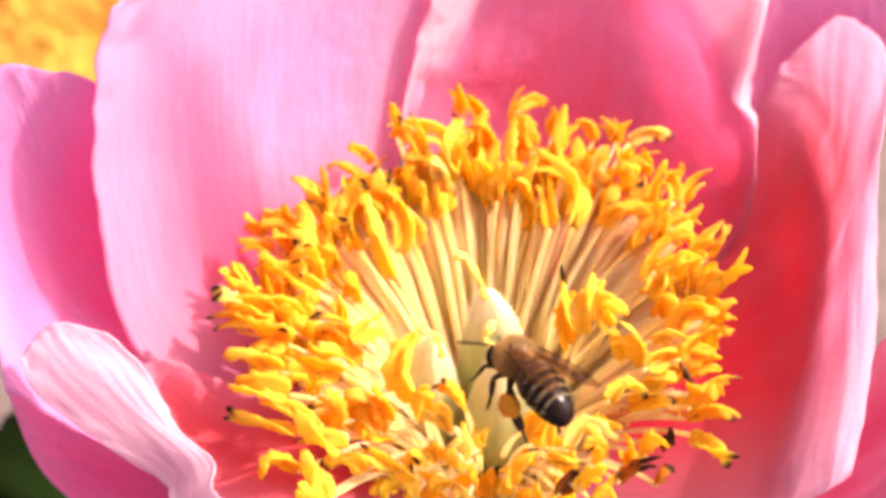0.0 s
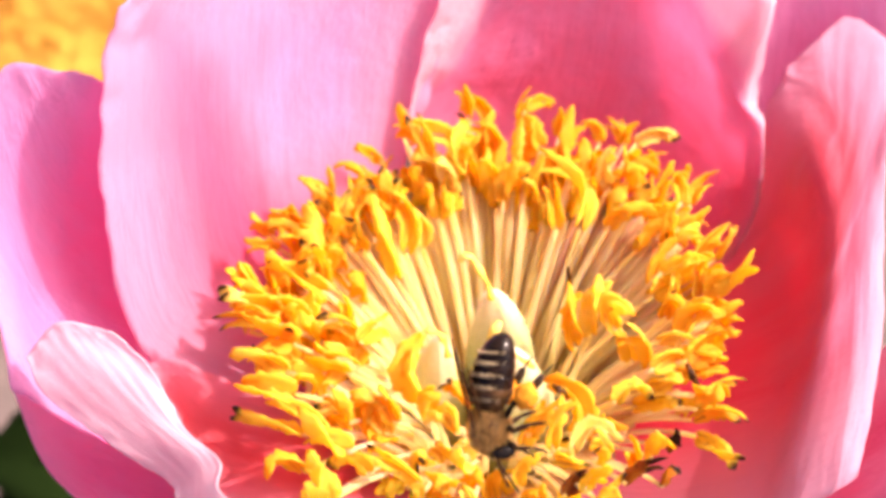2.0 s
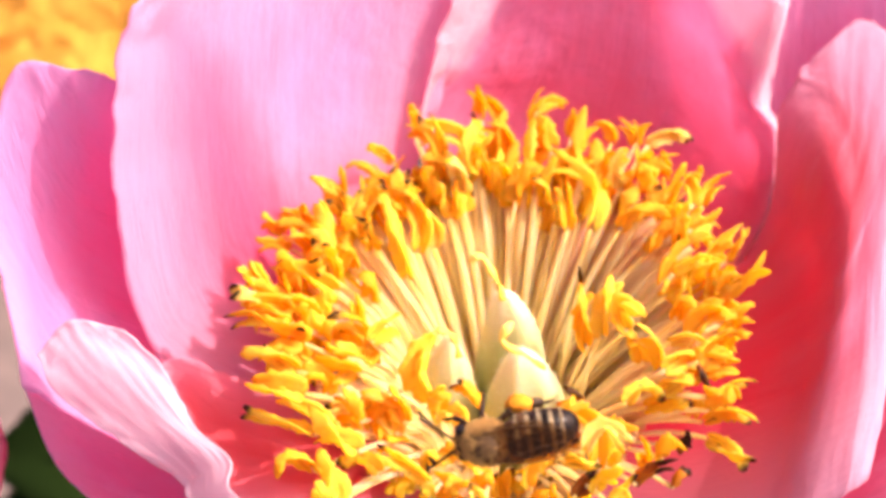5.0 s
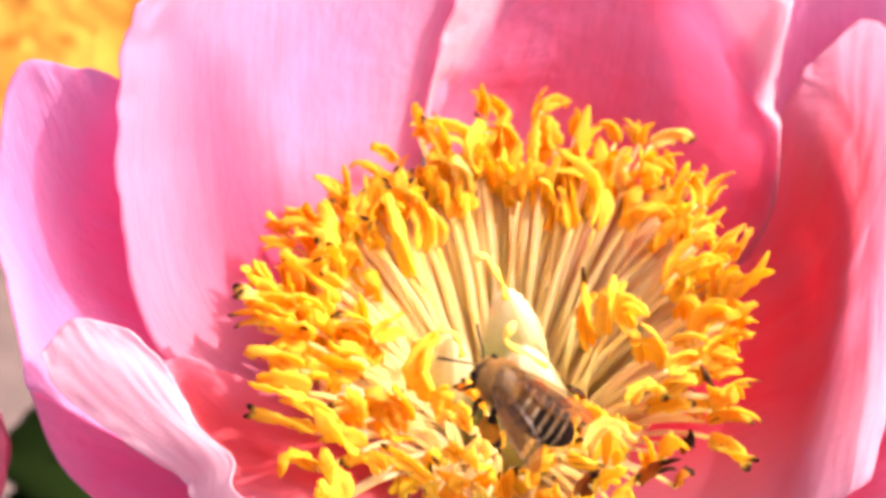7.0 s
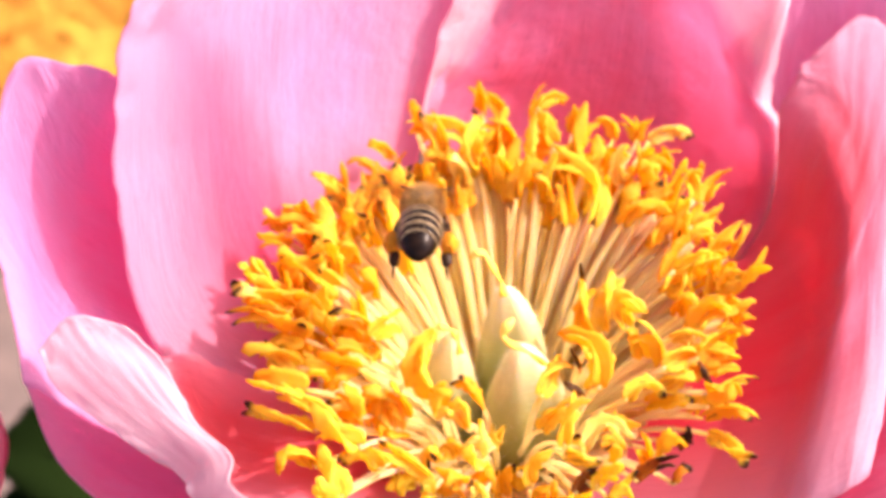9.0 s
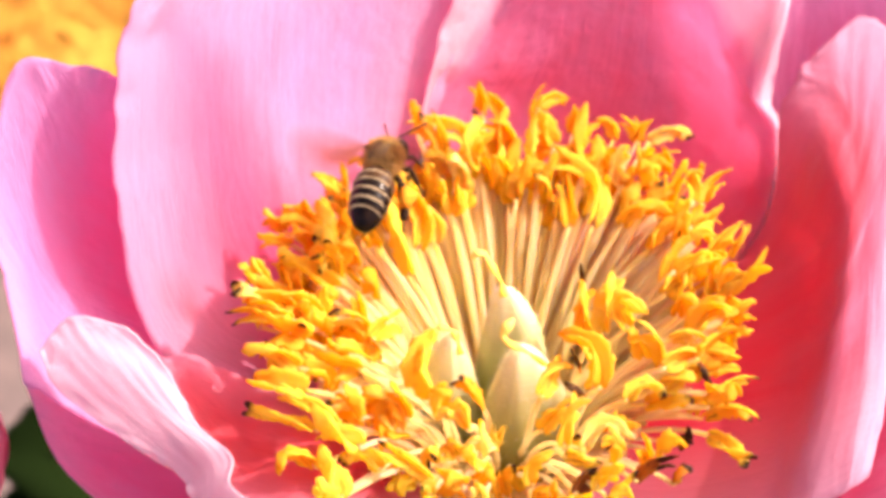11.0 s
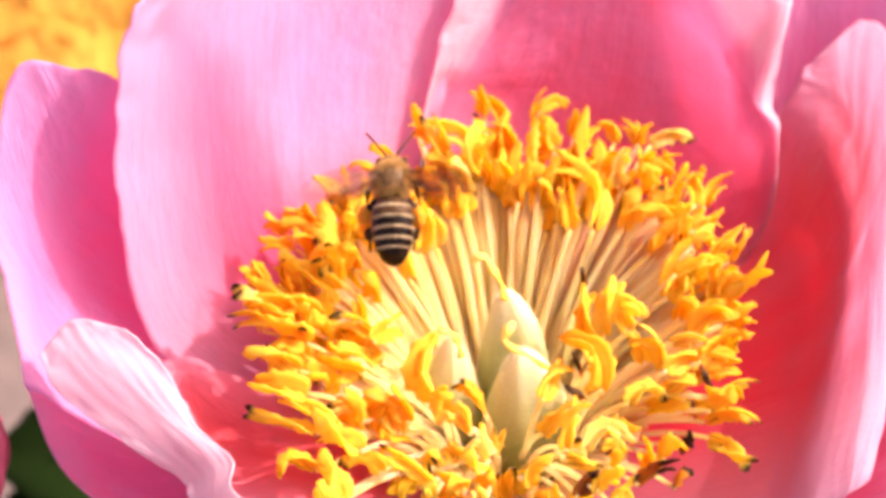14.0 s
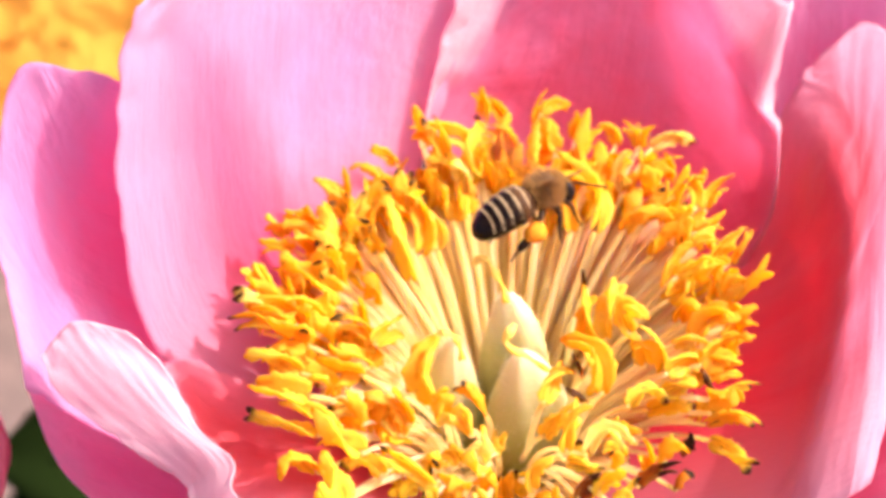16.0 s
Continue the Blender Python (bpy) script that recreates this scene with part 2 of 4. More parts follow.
def sheet(points, closed=False, bm=None, flip=False):
    """A grid of points, rows along v, as quads with UVs."""
    bm = bm or bmesh.new()
    uv = bm.loops.layers.uv.get("UVMap") or bm.loops.layers.uv.new("UVMap")
    rows = [[bm.verts.new(p) for p in row] for row in points]
    nv, nu = len(rows), len(rows[0])
    for i in range(nv - 1):
        for j in range(nu if closed else nu - 1):
            k = (j + 1) % nu
            f = bm.faces.new((rows[i][j], rows[i][k], rows[i + 1][k], rows[i + 1][j]))
            span = nu if closed else nu - 1
            for loop, c in zip(f.loops, ((j, i), (j + 1, i), (j + 1, i + 1), (j, i + 1))):
                loop[uv].uv = (c[0] / span, c[1] / (nv - 1))
    if closed:
        bm.faces.new(rows[0][::-1])
        f = bm.faces.new(rows[-1])
        for loop in f.loops:
            loop[uv].uv = (0.5, 1)
    return bm


def curve_through(a, b, c, count):
    return [(1 - s) ** 2 * a + 2 * s * (1 - s) * b + s * s * c for s in (i / (count - 1) for i in range(count))]


def tube(path, radius, sides=8, flat=1.0, face=Vector((0, 0, 1)), bm=None):
    """A tube along a path; radius is a number or a function of 0..1."""
    rings = []
    for i, p in enumerate(path):
        d = (path[min(i + 1, len(path) - 1)] - path[max(i - 1, 0)]).normalized()
        side = d.cross(face)
        side = side.normalized() if side.length > 1e-4 else d.orthogonal().normalized()
        up = side.cross(d)
        r = radius(i / (len(path) - 1)) if callable(radius) else radius
        rings.append([p + side * (r * math.cos(a)) + up * (r * flat * math.sin(a))
                      for a in (2 * math.pi * k / sides for k in range(sides))])
    return sheet(rings, True, bm)


def ellipsoid(centre, radii, nu=20, nv=12, bump=0.0):
    rows = []
    for i in range(nv + 1):
        th = math.pi * (0.02 + 0.96 * i / nv)
        row = []
        for j in range(nu):
            ph = 2 * math.pi * j / nu
            d = Vector((math.cos(th), math.sin(th) * math.cos(ph), math.sin(th) * math.sin(ph)))
            k = 1 + bump * noise.noise(d * 2.3 + Vector(centre))
            row.append(Vector(centre) + Vector((d.x * radii[0], d.y * radii[1], d.z * radii[2])) * k)
        rows.append(row)
    return sheet(rows, True)


def spline(p, t):
    """A smooth curve through the points p, at t from 0 to 1."""
    x = t * (len(p) - 1)
    i = min(int(x), len(p) - 2)
    f = x - i
    b, c = p[i], p[i + 1]
    a = p[i - 1] if i else b * 2 - c
    d = p[i + 2] if i + 2 < len(p) else c * 2 - b
    return 0.5 * (2 * b + (c - a) * f + (2 * a - 5 * b + 4 * c - d) * f * f + (3 * b - a - 3 * c + d) * f ** 3)


def spread(rows, nu, nv):
    """A smooth sheet through a coarse net of points."""
    rows = [[Vector(p) for p in row] for row in rows]
    fine = [[spline(row, j / (nu - 1)) for j in range(nu)] for row in rows]
    return [[spline([row[j] for row in fine], i / (nv - 1)) for j in range(nu)] for i in range(nv)]


def hairs(places, length, width, seed):
    """Many fine hairs, each a slim blade, from (place, direction) pairs."""
    rnd = random.Random(seed)
    bm = bmesh.new()
    bm.loops.layers.uv.new("UVMap")
    for p, d in places:
        d = (d + Vector((rnd.gauss(0, 0.35), rnd.gauss(0, 0.35), rnd.gauss(0, 0.35)))).normalized()
        s = d.orthogonal().normalized() * width
        q = p + d * length * rnd.uniform(0.5, 1.1)
        bm.faces.new([bm.verts.new(v) for v in (p - s, p + s, q)])
    return bm


# ---- ground ----
def ground():
    bm = bmesh.new()
    size = 400000
    n = 12
    pts = [[Vector((size * (2 * j / n - 1) ** 3, size * (2 * i / n - 1) ** 3, 0)) for j in range(n + 1)] for i in range(n + 1)]
    ob = part("ground", sheet(pts, bm=bm), SOIL, None, "pale dry sandy soil, out of focus")
    tagged(ob, category="ground", kind="structure")


ground()

# ---- the peony ----
peony = tagged(new("peony"), "open pink single peony with a dense ring of golden stamens", "flower")
peony.location = BASE


def petal(label, net, seed, dents=(), material=None, nu=64, nv=64):
    pts = spread(net, nu, nv)
    off = Vector((seed * 7.3, seed * 3.1, seed * 5.7))
    out = []
    for i, row in enumerate(pts):
        line = []
        for j, p in enumerate(row):
            u, v = j / (nu - 1), i / (nv - 1)
            du = row[min(j + 1, nu - 1)] - row[max(j - 1, 0)]
            dv = pts[min(i + 1, nv - 1)][j] - pts[max(i - 1, 0)][j]
            normal = du.cross(dv)
            normal = normal.normalized() if normal.length > 1e-6 else Vector((0, 0, 1))
            rib = 0.16 * min(1, (row[-1] - row[0]).length / 40) ** 1.8 * noise.noise(Vector((u * 16, v * 1.2, seed))) * min(1, v * 2)
            fold = 0.7 * noise.noise(p * 0.07 + off) * v
            e = min(u, 1 - u, 1 - v)
            frill = max(0, 1 - e / 0.12) * (0.55 * noise.noise(p * 0.28 + off) + 0.3 * noise.noise(p * 0.8 + off)) * min(1, v * 1.6)
            edge = (du.normalized() * (1 if u > 0.5 else -1)) * ((0.35 * noise.noise(p * 0.5 + off) + 0.3 * noise.noise(p * 1.1 + off)) * max(0, 1 - e / 0.05)) * v
            crease = 0.14 * noise.noise(Vector((u * 9 + seed, v * 7, seed))) * v
            for cu, cv, size, deep in dents:
                crease -= deep * math.exp(-((u - cu) ** 2 + (v - cv) ** 2) / size ** 2)
            line.append(p + normal * (rib + fold + frill + crease) + edge)
        out.append(line)
    bm = sheet(out)
    main, rim = bm.loops.layers.uv["UVMap"], bm.loops.layers.uv.new("rim")
    for f in bm.faces:
        for loop in f.loops:
            u, v = loop[main].uv
            loop[rim].uv = (min(u, 1 - u, (1 - v) * 1.2), 0)
    ob = part("petal", bm, material, peony, label)
    thick = ob.modifiers.new("thickness", "SOLIDIFY")
    thick.thickness, thick.offset = 0.22 * MM, 0
    return ob


petal("broad pale pink upright petal, lilac sheen put into the colour, crimped rim", [
    [(-4.3, 2.6, -0.3), (-3.3, 4.3, -1.4), (-2.3, 6.0, -2.5), (-1.4, 6.9, -3.0)],
    [(-22.4, 3.0, 5.8), (-17.9, 10.9, 5.2), (-13.1, 18.5, 4.3), (-8.0, 23.1, 3.3)],
    [(-36.2, 5.4, 12.4), (-28.3, 17.2, 13.0), (-19.5, 26.6, 12.5), (-9.4, 35.3, 11.3)],
    [(-39.8, 12.8, 29.8), (-31.0, 23.0, 24.4), (-20.7, 33.5, 20.8), (-6.7, 40.9, 16.9)],
    [(-39.0, 19.1, 40.3), (-30.7, 30.1, 35.7), (-19.9, 39.7, 31.2), (-4.8, 44.9, 23.7)],
    [(-37.4, 23.7, 44.9), (-29.4, 35.6, 42.7), (-17.9, 44.2, 38.6), (-2.9, 48.8, 30.4)]], 1, [(0.1, 0.95, 0.035, 0.7), (0.14, 0.84, 0.04, 0.5)], PETAL_SHADED_FLUSH)
petal("tall deep pink petal with a curled edge, coloured pale as sunlit", [
    [(-0.4, 6.8, -4.5), (0.3, 7.7, -5.0), (1.2, 8.6, -5.6), (2.2, 7.7, -5.0), (3.1, 6.8, -4.5), (3.3, 6.8, -4.6)],
    [(-6.1, 23.5, 6.5), (-5.4, 25.6, 4.4), (3.2, 31.2, 4.3), (13.9, 31.0, 2.7), (20.4, 20.5, 2.2), (20.8, 20.4, 2.0)],
    [(-8.3, 36.5, 18.1), (-6.9, 40.8, 13.9), (5.3, 42.5, 12.8), (19.7, 39.1, 12.3), (28.8, 26.0, 11.9), (29.4, 26.5, 10.9)],
    [(-7.0, 40.8, 23.8), (-2.9, 46.5, 18.2), (7.8, 46.2, 20.1), (20.8, 44.6, 20.6), (29.7, 30.7, 21.5), (30.8, 31.7, 21.1)],
    [(-5.4, 44.5, 29.0), (0.3, 52.0, 22.3), (9.7, 52.0, 28.0), (20.4, 47.9, 29.5), (27.9, 34.6, 24.7), (30.3, 35.8, 22.3)],
    [(-3.5, 47.8, 33.6), (3.6, 56.3, 28.0), (11.4, 53.3, 33.5), (21.3, 49.6, 35.4), (30.3, 38.6, 34.4), (32.1, 41.0, 32.5)]], 2, (), PETAL_TALL)
petal("cupped pink petal, pale flared rim with some sunlight in its colour", [
    [(2.6, 3.8, -1.8), (3.2, 3.1, -1.2), (3.8, 2.2, -0.6), (4.3, 1.1, -0.3), (4.1, -4.2, 1.4)],
    [(17.1, 19.9, 2.9), (18.8, 14.9, 5.0), (19.8, 9.5, 6.7), (19.1, 0.0, 8.5), (14.1, -13.7, 3.3)],
    [(29.2, 30.9, 8.3), (31.5, 22.5, 11.2), (31.6, 12.3, 13.7), (29.3, -0.8, 14.8), (23.9, -17.8, 10.5)],
    [(32.1, 37.4, 17.6), (34.5, 28.3, 20.5), (35.5, 15.6, 22.7), (34.0, 5.1, 22.0), (31.8, -4.3, 20.4), (27.6, -19.0, 15.7)],
    [(34.4, 40.4, 20.6), (37.5, 33.9, 22.6), (38.5, 26.0, 23.2), (38.4, 17.1, 24.2), (37.2, 9.7, 23.9), (34.9, -4.5, 22.4), (31.6, -18.4, 18.4)],
    [(34.7, 40.9, 20.7), (38.0, 38.5, 22.7), (40.4, 35.6, 23.2), (42.0, 27.0, 23.9), (39.1, 13.1, 24.6), (36.4, -4.0, 22.5), (32.7, -17.8, 18.9)],
    [(35.1, 42.3, 20.3), (38.7, 45.0, 22.4), (43.0, 48.4, 23.0), (46.7, 40.3, 23.3), (41.7, 17.9, 25.0), (38.4, -2.7, 22.0), (34.3, -16.6, 18.8)]], 3, (), PETAL_FLARED)
petal("pink outer petal standing behind the others", [
    [(7.5, 14.8, -5.0), (10.6, 12.6, -4.4), (12.4, 9.9, -4.2)],
    [(29.0, 39.0, 5.1), (36.3, 36.4, 3.9), (41.4, 29.1, 3.6)],
    [(30.7, 49.6, 15.6), (38.8, 47.5, 16.4), (47.1, 37.7, 13.6)],
    [(31.4, 57.0, 25.9), (39.8, 56.3, 28.0), (49.2, 49.5, 28.3)]], 4, (), PETAL_MAUVE)
petal("pink outer petal under the cupped one", [
    [(12.6, -4.3, -1.4), (13.1, -6.8, -1.1), (13.5, -9.3, -0.8)],
    [(30.1, -1.7, 6.8), (29.7, -9.6, 7.3), (29.2, -17.3, 8.1)],
    [(41.5, 4.5, 15.8), (40.9, -7.3, 15.3), (40.2, -19.0, 14.9)],
    [(47.4, 8.7, 20.0), (46.0, -3.3, 19.3), (44.0, -16.4, 20.3)]], 5, (), PETAL_DEEP)
petal("large cupped outer petal, deep pink inside with shade put into the colour", [
    [(-3.6, 3.8, -1.8), (-3.9, 1.9, -0.9), (-4.3, -0.6, 0.8), (-4.4, -3.2, 2.5)],
    [(-20.9, 21.7, 4.7), (-23.0, 13.1, 4.6), (-23.6, 2.6, 5.4), (-21.7, -10.4, 6.5)],
    [(-34.3, 25.3, 23.9), (-39.5, 17.0, 18.4), (-40.1, 4.9, 11.9), (-32.8, -7.0, 8.6)],
    [(-39.8, 22.8, 35.5), (-46.3, 16.5, 26.4), (-47.3, 6.2, 17.5), (-42.3, -4.9, 13.5)],
    [(-43.4, 22.9, 37.1), (-50.3, 21.3, 38.3), (-52.2, 10.8, 27.8), (-48.7, -3.5, 17.7)]], 6, (), PETAL_SHADED_MAGENTA)
petal("outer petal in the shade of the cup, coloured hot pink as lit through", [
    [(-23.3, -4.4, 5.5), (-23.7, -9.0, 3.7), (-22.9, -14.1, 2.8)],
    [(-33.7, 0.0, 5.7), (-34.0, -5.9, 2.6), (-32.5, -12.3, 0.4)],
    [(-42.8, 2.6, 6.8), (-41.8, -3.0, 2.7), (-37.4, -9.9, 0.0)],
    [(-50.9, 4.2, 9.8), (-47.9, -1.3, 4.4), (-42.8, -6.5, 2.0)]], 9, (), PETAL_LIT_THROUGH)
petal("pale folded-over front petal with raised ribs", [
    [(-18.5, -22.9, 13.9), (-16.3, -23.2, 15.1), (-14.2, -23.0, 16.6)],
    [(-30.1, -16.9, 15.6), (-27.8, -18.7, 16.6), (-26.0, -18.2, 18.6)],
    [(-31.9, -14.0, 15.7), (-29.4, -14.1, 18.4), (-26.7, -14.5, 19.5)],
    [(-38.6, -9.8, 17.1), (-34.8, -8.9, 19.4), (-30.6, -10.1, 19.5)],
    [(-44.5, -5.9, 19.5), (-39.6, -4.7, 22.1), (-33.6, -5.1, 21.7)],
    [(-46.7, -2.5, 21.6), (-43.5, -0.1, 23.9), (-37.8, -1.5, 24.0)]], 7, (), PETAL_PALE)
petal("front petal with stamen shade put into its coral pink, glossy inside", [
    [(-5.5, -1.3, 1.6), (-5.2, -4.6, 3.9), (-5.0, -8.0, 6.2)],
    [(-19.6, -0.5, 10.8), (-19.4, -7.8, 10.6), (-17.9, -15.6, 11.3)],
    [(-27.1, 0.3, 14.5), (-28.6, -5.6, 11.4), (-26.9, -14.2, 11.3)],
    [(-31.8, 0.4, 17.4), (-32.7, -3.1, 13.9), (-29.2, -12.6, 12.9)],
    [(-35.2, 0.5, 17.5), (-34.3, -2.9, 15.4), (-31.0, -9.5, 14.4)]], 8, (), PETAL_SHADED_CORAL)
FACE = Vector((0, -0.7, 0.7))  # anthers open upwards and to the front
HEART = Vector((0, 3, 0))
dice = random.Random(11)


def stamen(base, tip, bend, width, style, label=""):
    """A pale thread from the receptacle that carries one split, twisted anther."""
    away = Vector((base.x, base.y - HEART.y, 0))
    reach = away.length
    away = away.normalized()
    root = HEART + away * dice.uniform(4.5, 9.5) + Vector((0, 0, dice.uniform(0.5, 2)))
    bow = root.lerp(base, 0.5) + Vector((0, 0, 0.16 * reach + 1.5)) - away * 0.06 * reach
    bow += Vector((dice.uniform(-1, 1), dice.uniform(-1, 1), 0))
    path = curve_through(root, bow, base, 14)
    r0 = dice.uniform(0.30, 0.42)
    thread = part("stamen", tube(path, lambda s: r0 * (1.25 - 0.5 * s), 7, 0.8), FILAMENT, peony, label)
    d = tip - base
    length = d.length
    width *= 1.12
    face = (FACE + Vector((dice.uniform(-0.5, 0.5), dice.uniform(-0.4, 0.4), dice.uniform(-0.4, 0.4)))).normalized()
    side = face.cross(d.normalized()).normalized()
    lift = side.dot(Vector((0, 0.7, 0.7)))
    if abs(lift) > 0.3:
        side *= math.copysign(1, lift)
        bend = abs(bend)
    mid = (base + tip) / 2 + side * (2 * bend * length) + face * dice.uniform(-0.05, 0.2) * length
    line = curve_through(base, mid, tip, 15)
    turn0, turn1 = dice.uniform(-0.9, 0.9), dice.uniform(-2.6, 2.6)
    split, wob = dice.uniform(0.0, 1.0) ** 2 * 1.5, dice.uniform(0, 50)
    bm = bmesh.new()
    for lobe in (-1, 1):
        curl = dice.uniform(-1.2, 2.0) * min(width, 1.3)
        stop = dice.uniform(0.88, 1.0)
        rings = []
        for i in range(15):
            s = i / 14
            x = s * stop * 13.99
            p = line[int(x)].lerp(line[min(int(x) + 1, 14)], x - int(x))
            t = (line[min(int(x) + 1, 14)] - line[max(int(x) - 1, 0)]).normalized()
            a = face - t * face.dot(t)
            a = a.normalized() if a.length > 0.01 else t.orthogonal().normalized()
            b = t.cross(a)
            q = turn0 + turn1 * s
            a, b = a * math.cos(q) + b * math.sin(q), b * math.cos(q) - a * math.sin(q)
            end = max(0, s - 0.5) / 0.5
            c0 = p + b * (lobe * width * (0.24 - 0.1 * end + split * 0.5 * end ** 1.5)) + a * (curl * 0.5 * end ** 2)
            swell = (0.55 + 0.45 * min(1, s / 0.2)) * (1 - 0.42 * end ** 2)
            swell *= 1 + 0.6 * noise.noise(Vector((s * 7.5, wob, lobe * 3)))
            if i in (0, 14):
                swell *= 0.42
            ring = []
            roll = lobe * (0.5 + 0.8 * s)
            for k in range(10):
                th = 2 * math.pi * k / 10
                c, z = math.cos(th), math.sin(th)
                if z > 0:
                    z *= 1 - 1.15 * math.exp(-(c / 0.42) ** 2)
                rough = 1 + 0.55 * noise.noise(Vector((c * 2 + wob, z * 2, s * 13)))
                e = (b * math.cos(roll) + a * math.sin(roll)) * c * 0.39 + (a * math.cos(roll) - b * math.sin(roll)) * z * 0.14
                ring.append(c0 + e * (width * swell * rough))
            rings.append(ring)
        sheet(rings, True, bm)
    part("anther", bm, ANTHER[style], thread)
    return thread


yielding = []  # those that bow under the bee's weight and rise again


def stamens(where, rows):
    for bx, by, bz, tx, ty, tz, bend, width, style in rows:
        made = stamen(Vector((bx, by, bz)), Vector((tx, ty, tz)), bend, width, style)
        if where == "yielding":
            yielding.append(made)


def inner_stamens(count):
    """Lower stamens that fill the ring under the tall ones."""
    for i in range(count):
        a = 2 * math.pi * (i * 0.618034 % 1)
        if math.sin(a) < -0.3 and i % (3 if math.cos(a) > 0.1 else 2):
            continue
        r = dice.uniform(13.5, 22.5) * (1.12 if math.sin(a) > 0 else 0.98)
        if math.cos(a - 0.4) > 0.75 and r < 21:
            continue
        b = HEART + Vector((r * math.cos(a), r * math.sin(a), dice.uniform(14.5, 19.5) + 1.5 * math.sin(a) - 1.5 * max(0, -math.sin(a))))
        out = Vector((math.cos(a), math.sin(a), 0))
        t = b + out * dice.uniform(0.5, 4) + Vector((dice.uniform(-2, 2), dice.uniform(-2, 2), dice.uniform(2, 6)))
        stamen(b, t, dice.uniform(-0.3, 0.3), dice.uniform(1.3, 2.1), dice.choice((0, 0, 0, 1, 2, 3, 4)))


stamens("far rim", [
    (-23.4, 17.3, 18.7, -25.8, 18.7, 19.7, 0.10, 1.3, 0), (-20.0, 16.4, 19.4, -24.3, 17.7, 19.8, 0.20, 1.5, 0),
    (-20.9, 19.2, 18.9, -22.3, 18.5, 21.8, 0.10, 1.2, 0), (-17.2, 23.1, 18.9, -20.7, 25.4, 18.4, 0.15, 1.4, 0),
    (-15.3, 21.5, 18.2, -18.0, 21.5, 20.4, 0.10, 1.5, 0), (-18.1, 14.2, 19.5, -19.9, 17.9, 23.4, -0.10, 2.0, 0),
    (-14.0, 16.0, 19.3, -15.2, 19.1, 22.6, 0.10, 1.9, 0), (-11.7, 28.1, 19.3, -14.9, 27.6, 21.8, 0.10, 1.2, 0),
    (-13.4, 24.2, 20.7, -16.6, 26.9, 20.3, 0.15, 1.2, 0), (-11.6, 22.6, 20.6, -14.7, 23.6, 19.6, 0.20, 1.6, 0)])
stamens("far rim", [
    (-9.3, 33.1, 19.0, -10.4, 33.2, 22.8, 0.10, 1.3, 0), (-7.7, 29.8, 20.7, -10.2, 31.4, 21.4, 0.20, 1.5, 0),
    (-2.4, 26.5, 16.5, -9.5, 28.6, 22.6, -0.35, 2.1, 2), (-6.1, 23.6, 19.7, -8.6, 26.3, 22.6, -0.20, 2.0, 0),
    (-10.0, 10.7, 18.6, -13.0, 18.1, 22.8, -0.12, 1.9, 1), (-9.0, 14.4, 18.8, -12.2, 21.5, 22.4, -0.20, 1.9, 0),
    (-5.5, 19.5, 18.9, -7.6, 23.6, 20.5, -0.20, 2.3, 0), (-4.0, 19.9, 19.8, -5.5, 23.7, 19.9, -0.10, 2.0, 0),
    (-1.9, 35.3, 19.6, -3.4, 36.0, 23.7, 0.10, 1.4, 0), (0.7, 36.4, 17.8, -2.2, 37.4, 21.2, -0.10, 1.5, 0)])
stamens("far rim", [
    (-2.0, 32.2, 20.9, -3.4, 33.2, 22.5, 0.00, 0.5, 6), (-0.6, 27.1, 18.1, -2.8, 30.4, 23.1, -0.45, 1.8, 0),
    (0.9, 29.0, 18.1, -0.1, 32.5, 22.5, -0.10, 1.8, 0), (3.9, 35.1, 18.9, 5.4, 38.2, 21.3, 0.10, 1.4, 0),
    (4.4, 34.3, 21.3, 8.0, 36.6, 20.2, -0.20, 1.3, 0), (6.1, 29.3, 20.3, 5.0, 34.2, 21.5, 0.10, 1.8, 0),
    (3.2, 26.2, 20.6, 3.7, 31.7, 21.9, 0.00, 2.0, 0), (0.8, 22.0, 18.2, 4.3, 23.8, 22.9, 0.10, 2.2, 0),
    (9.6, 17.2, 19.5, 4.8, 24.4, 22.7, -0.35, 1.8, 1), (7.2, 17.1, 19.5, 6.6, 21.1, 22.9, 0.00, 1.5, 0)])
stamens("far rim", [
    (8.2, 32.2, 19.4, 9.3, 32.9, 22.6, 0.10, 1.3, 0), (12.6, 30.1, 20.4, 10.6, 32.4, 22.1, -0.20, 1.4, 0),
    (10.9, 25.6, 16.5, 11.8, 27.8, 22.5, 0.10, 2.2, 0), (9.3, 25.3, 21.4, 8.9, 29.0, 21.0, 0.00, 1.5, 0),
    (15.5, 31.4, 18.9, 14.0, 34.5, 19.4, 0.10, 1.3, 0), (15.5, 31.9, 18.4, 15.8, 32.4, 21.8, 0.00, 1.1, 0),
    (16.6, 30.0, 20.1, 21.9, 31.4, 19.2, -0.22, 1.5, 4), (16.1, 26.4, 19.2, 15.8, 26.5, 23.2, 0.10, 1.6, 0),
    (18.3, 26.6, 18.5, 17.7, 26.6, 22.4, 0.00, 1.6, 0), (14.0, 24.6, 19.8, 19.9, 25.0, 21.7, -0.20, 1.2, 0)])
stamens("yielding", [
    (9.0, -7.4, 21.5, 4.8, -2.4, 22.4, 0.40, 1.9, 0), (3.3, -7.9, 20.7, 6.0, -3.3, 21.0, 0.10, 1.9, 0),
    (8.6, -4.5, 17.6, 7.9, -3.1, 22.6, -0.10, 1.9, 0), (7.4, -3.3, 19.3, 6.3, -3.9, 22.7, 0.00, 0.6, 6)])
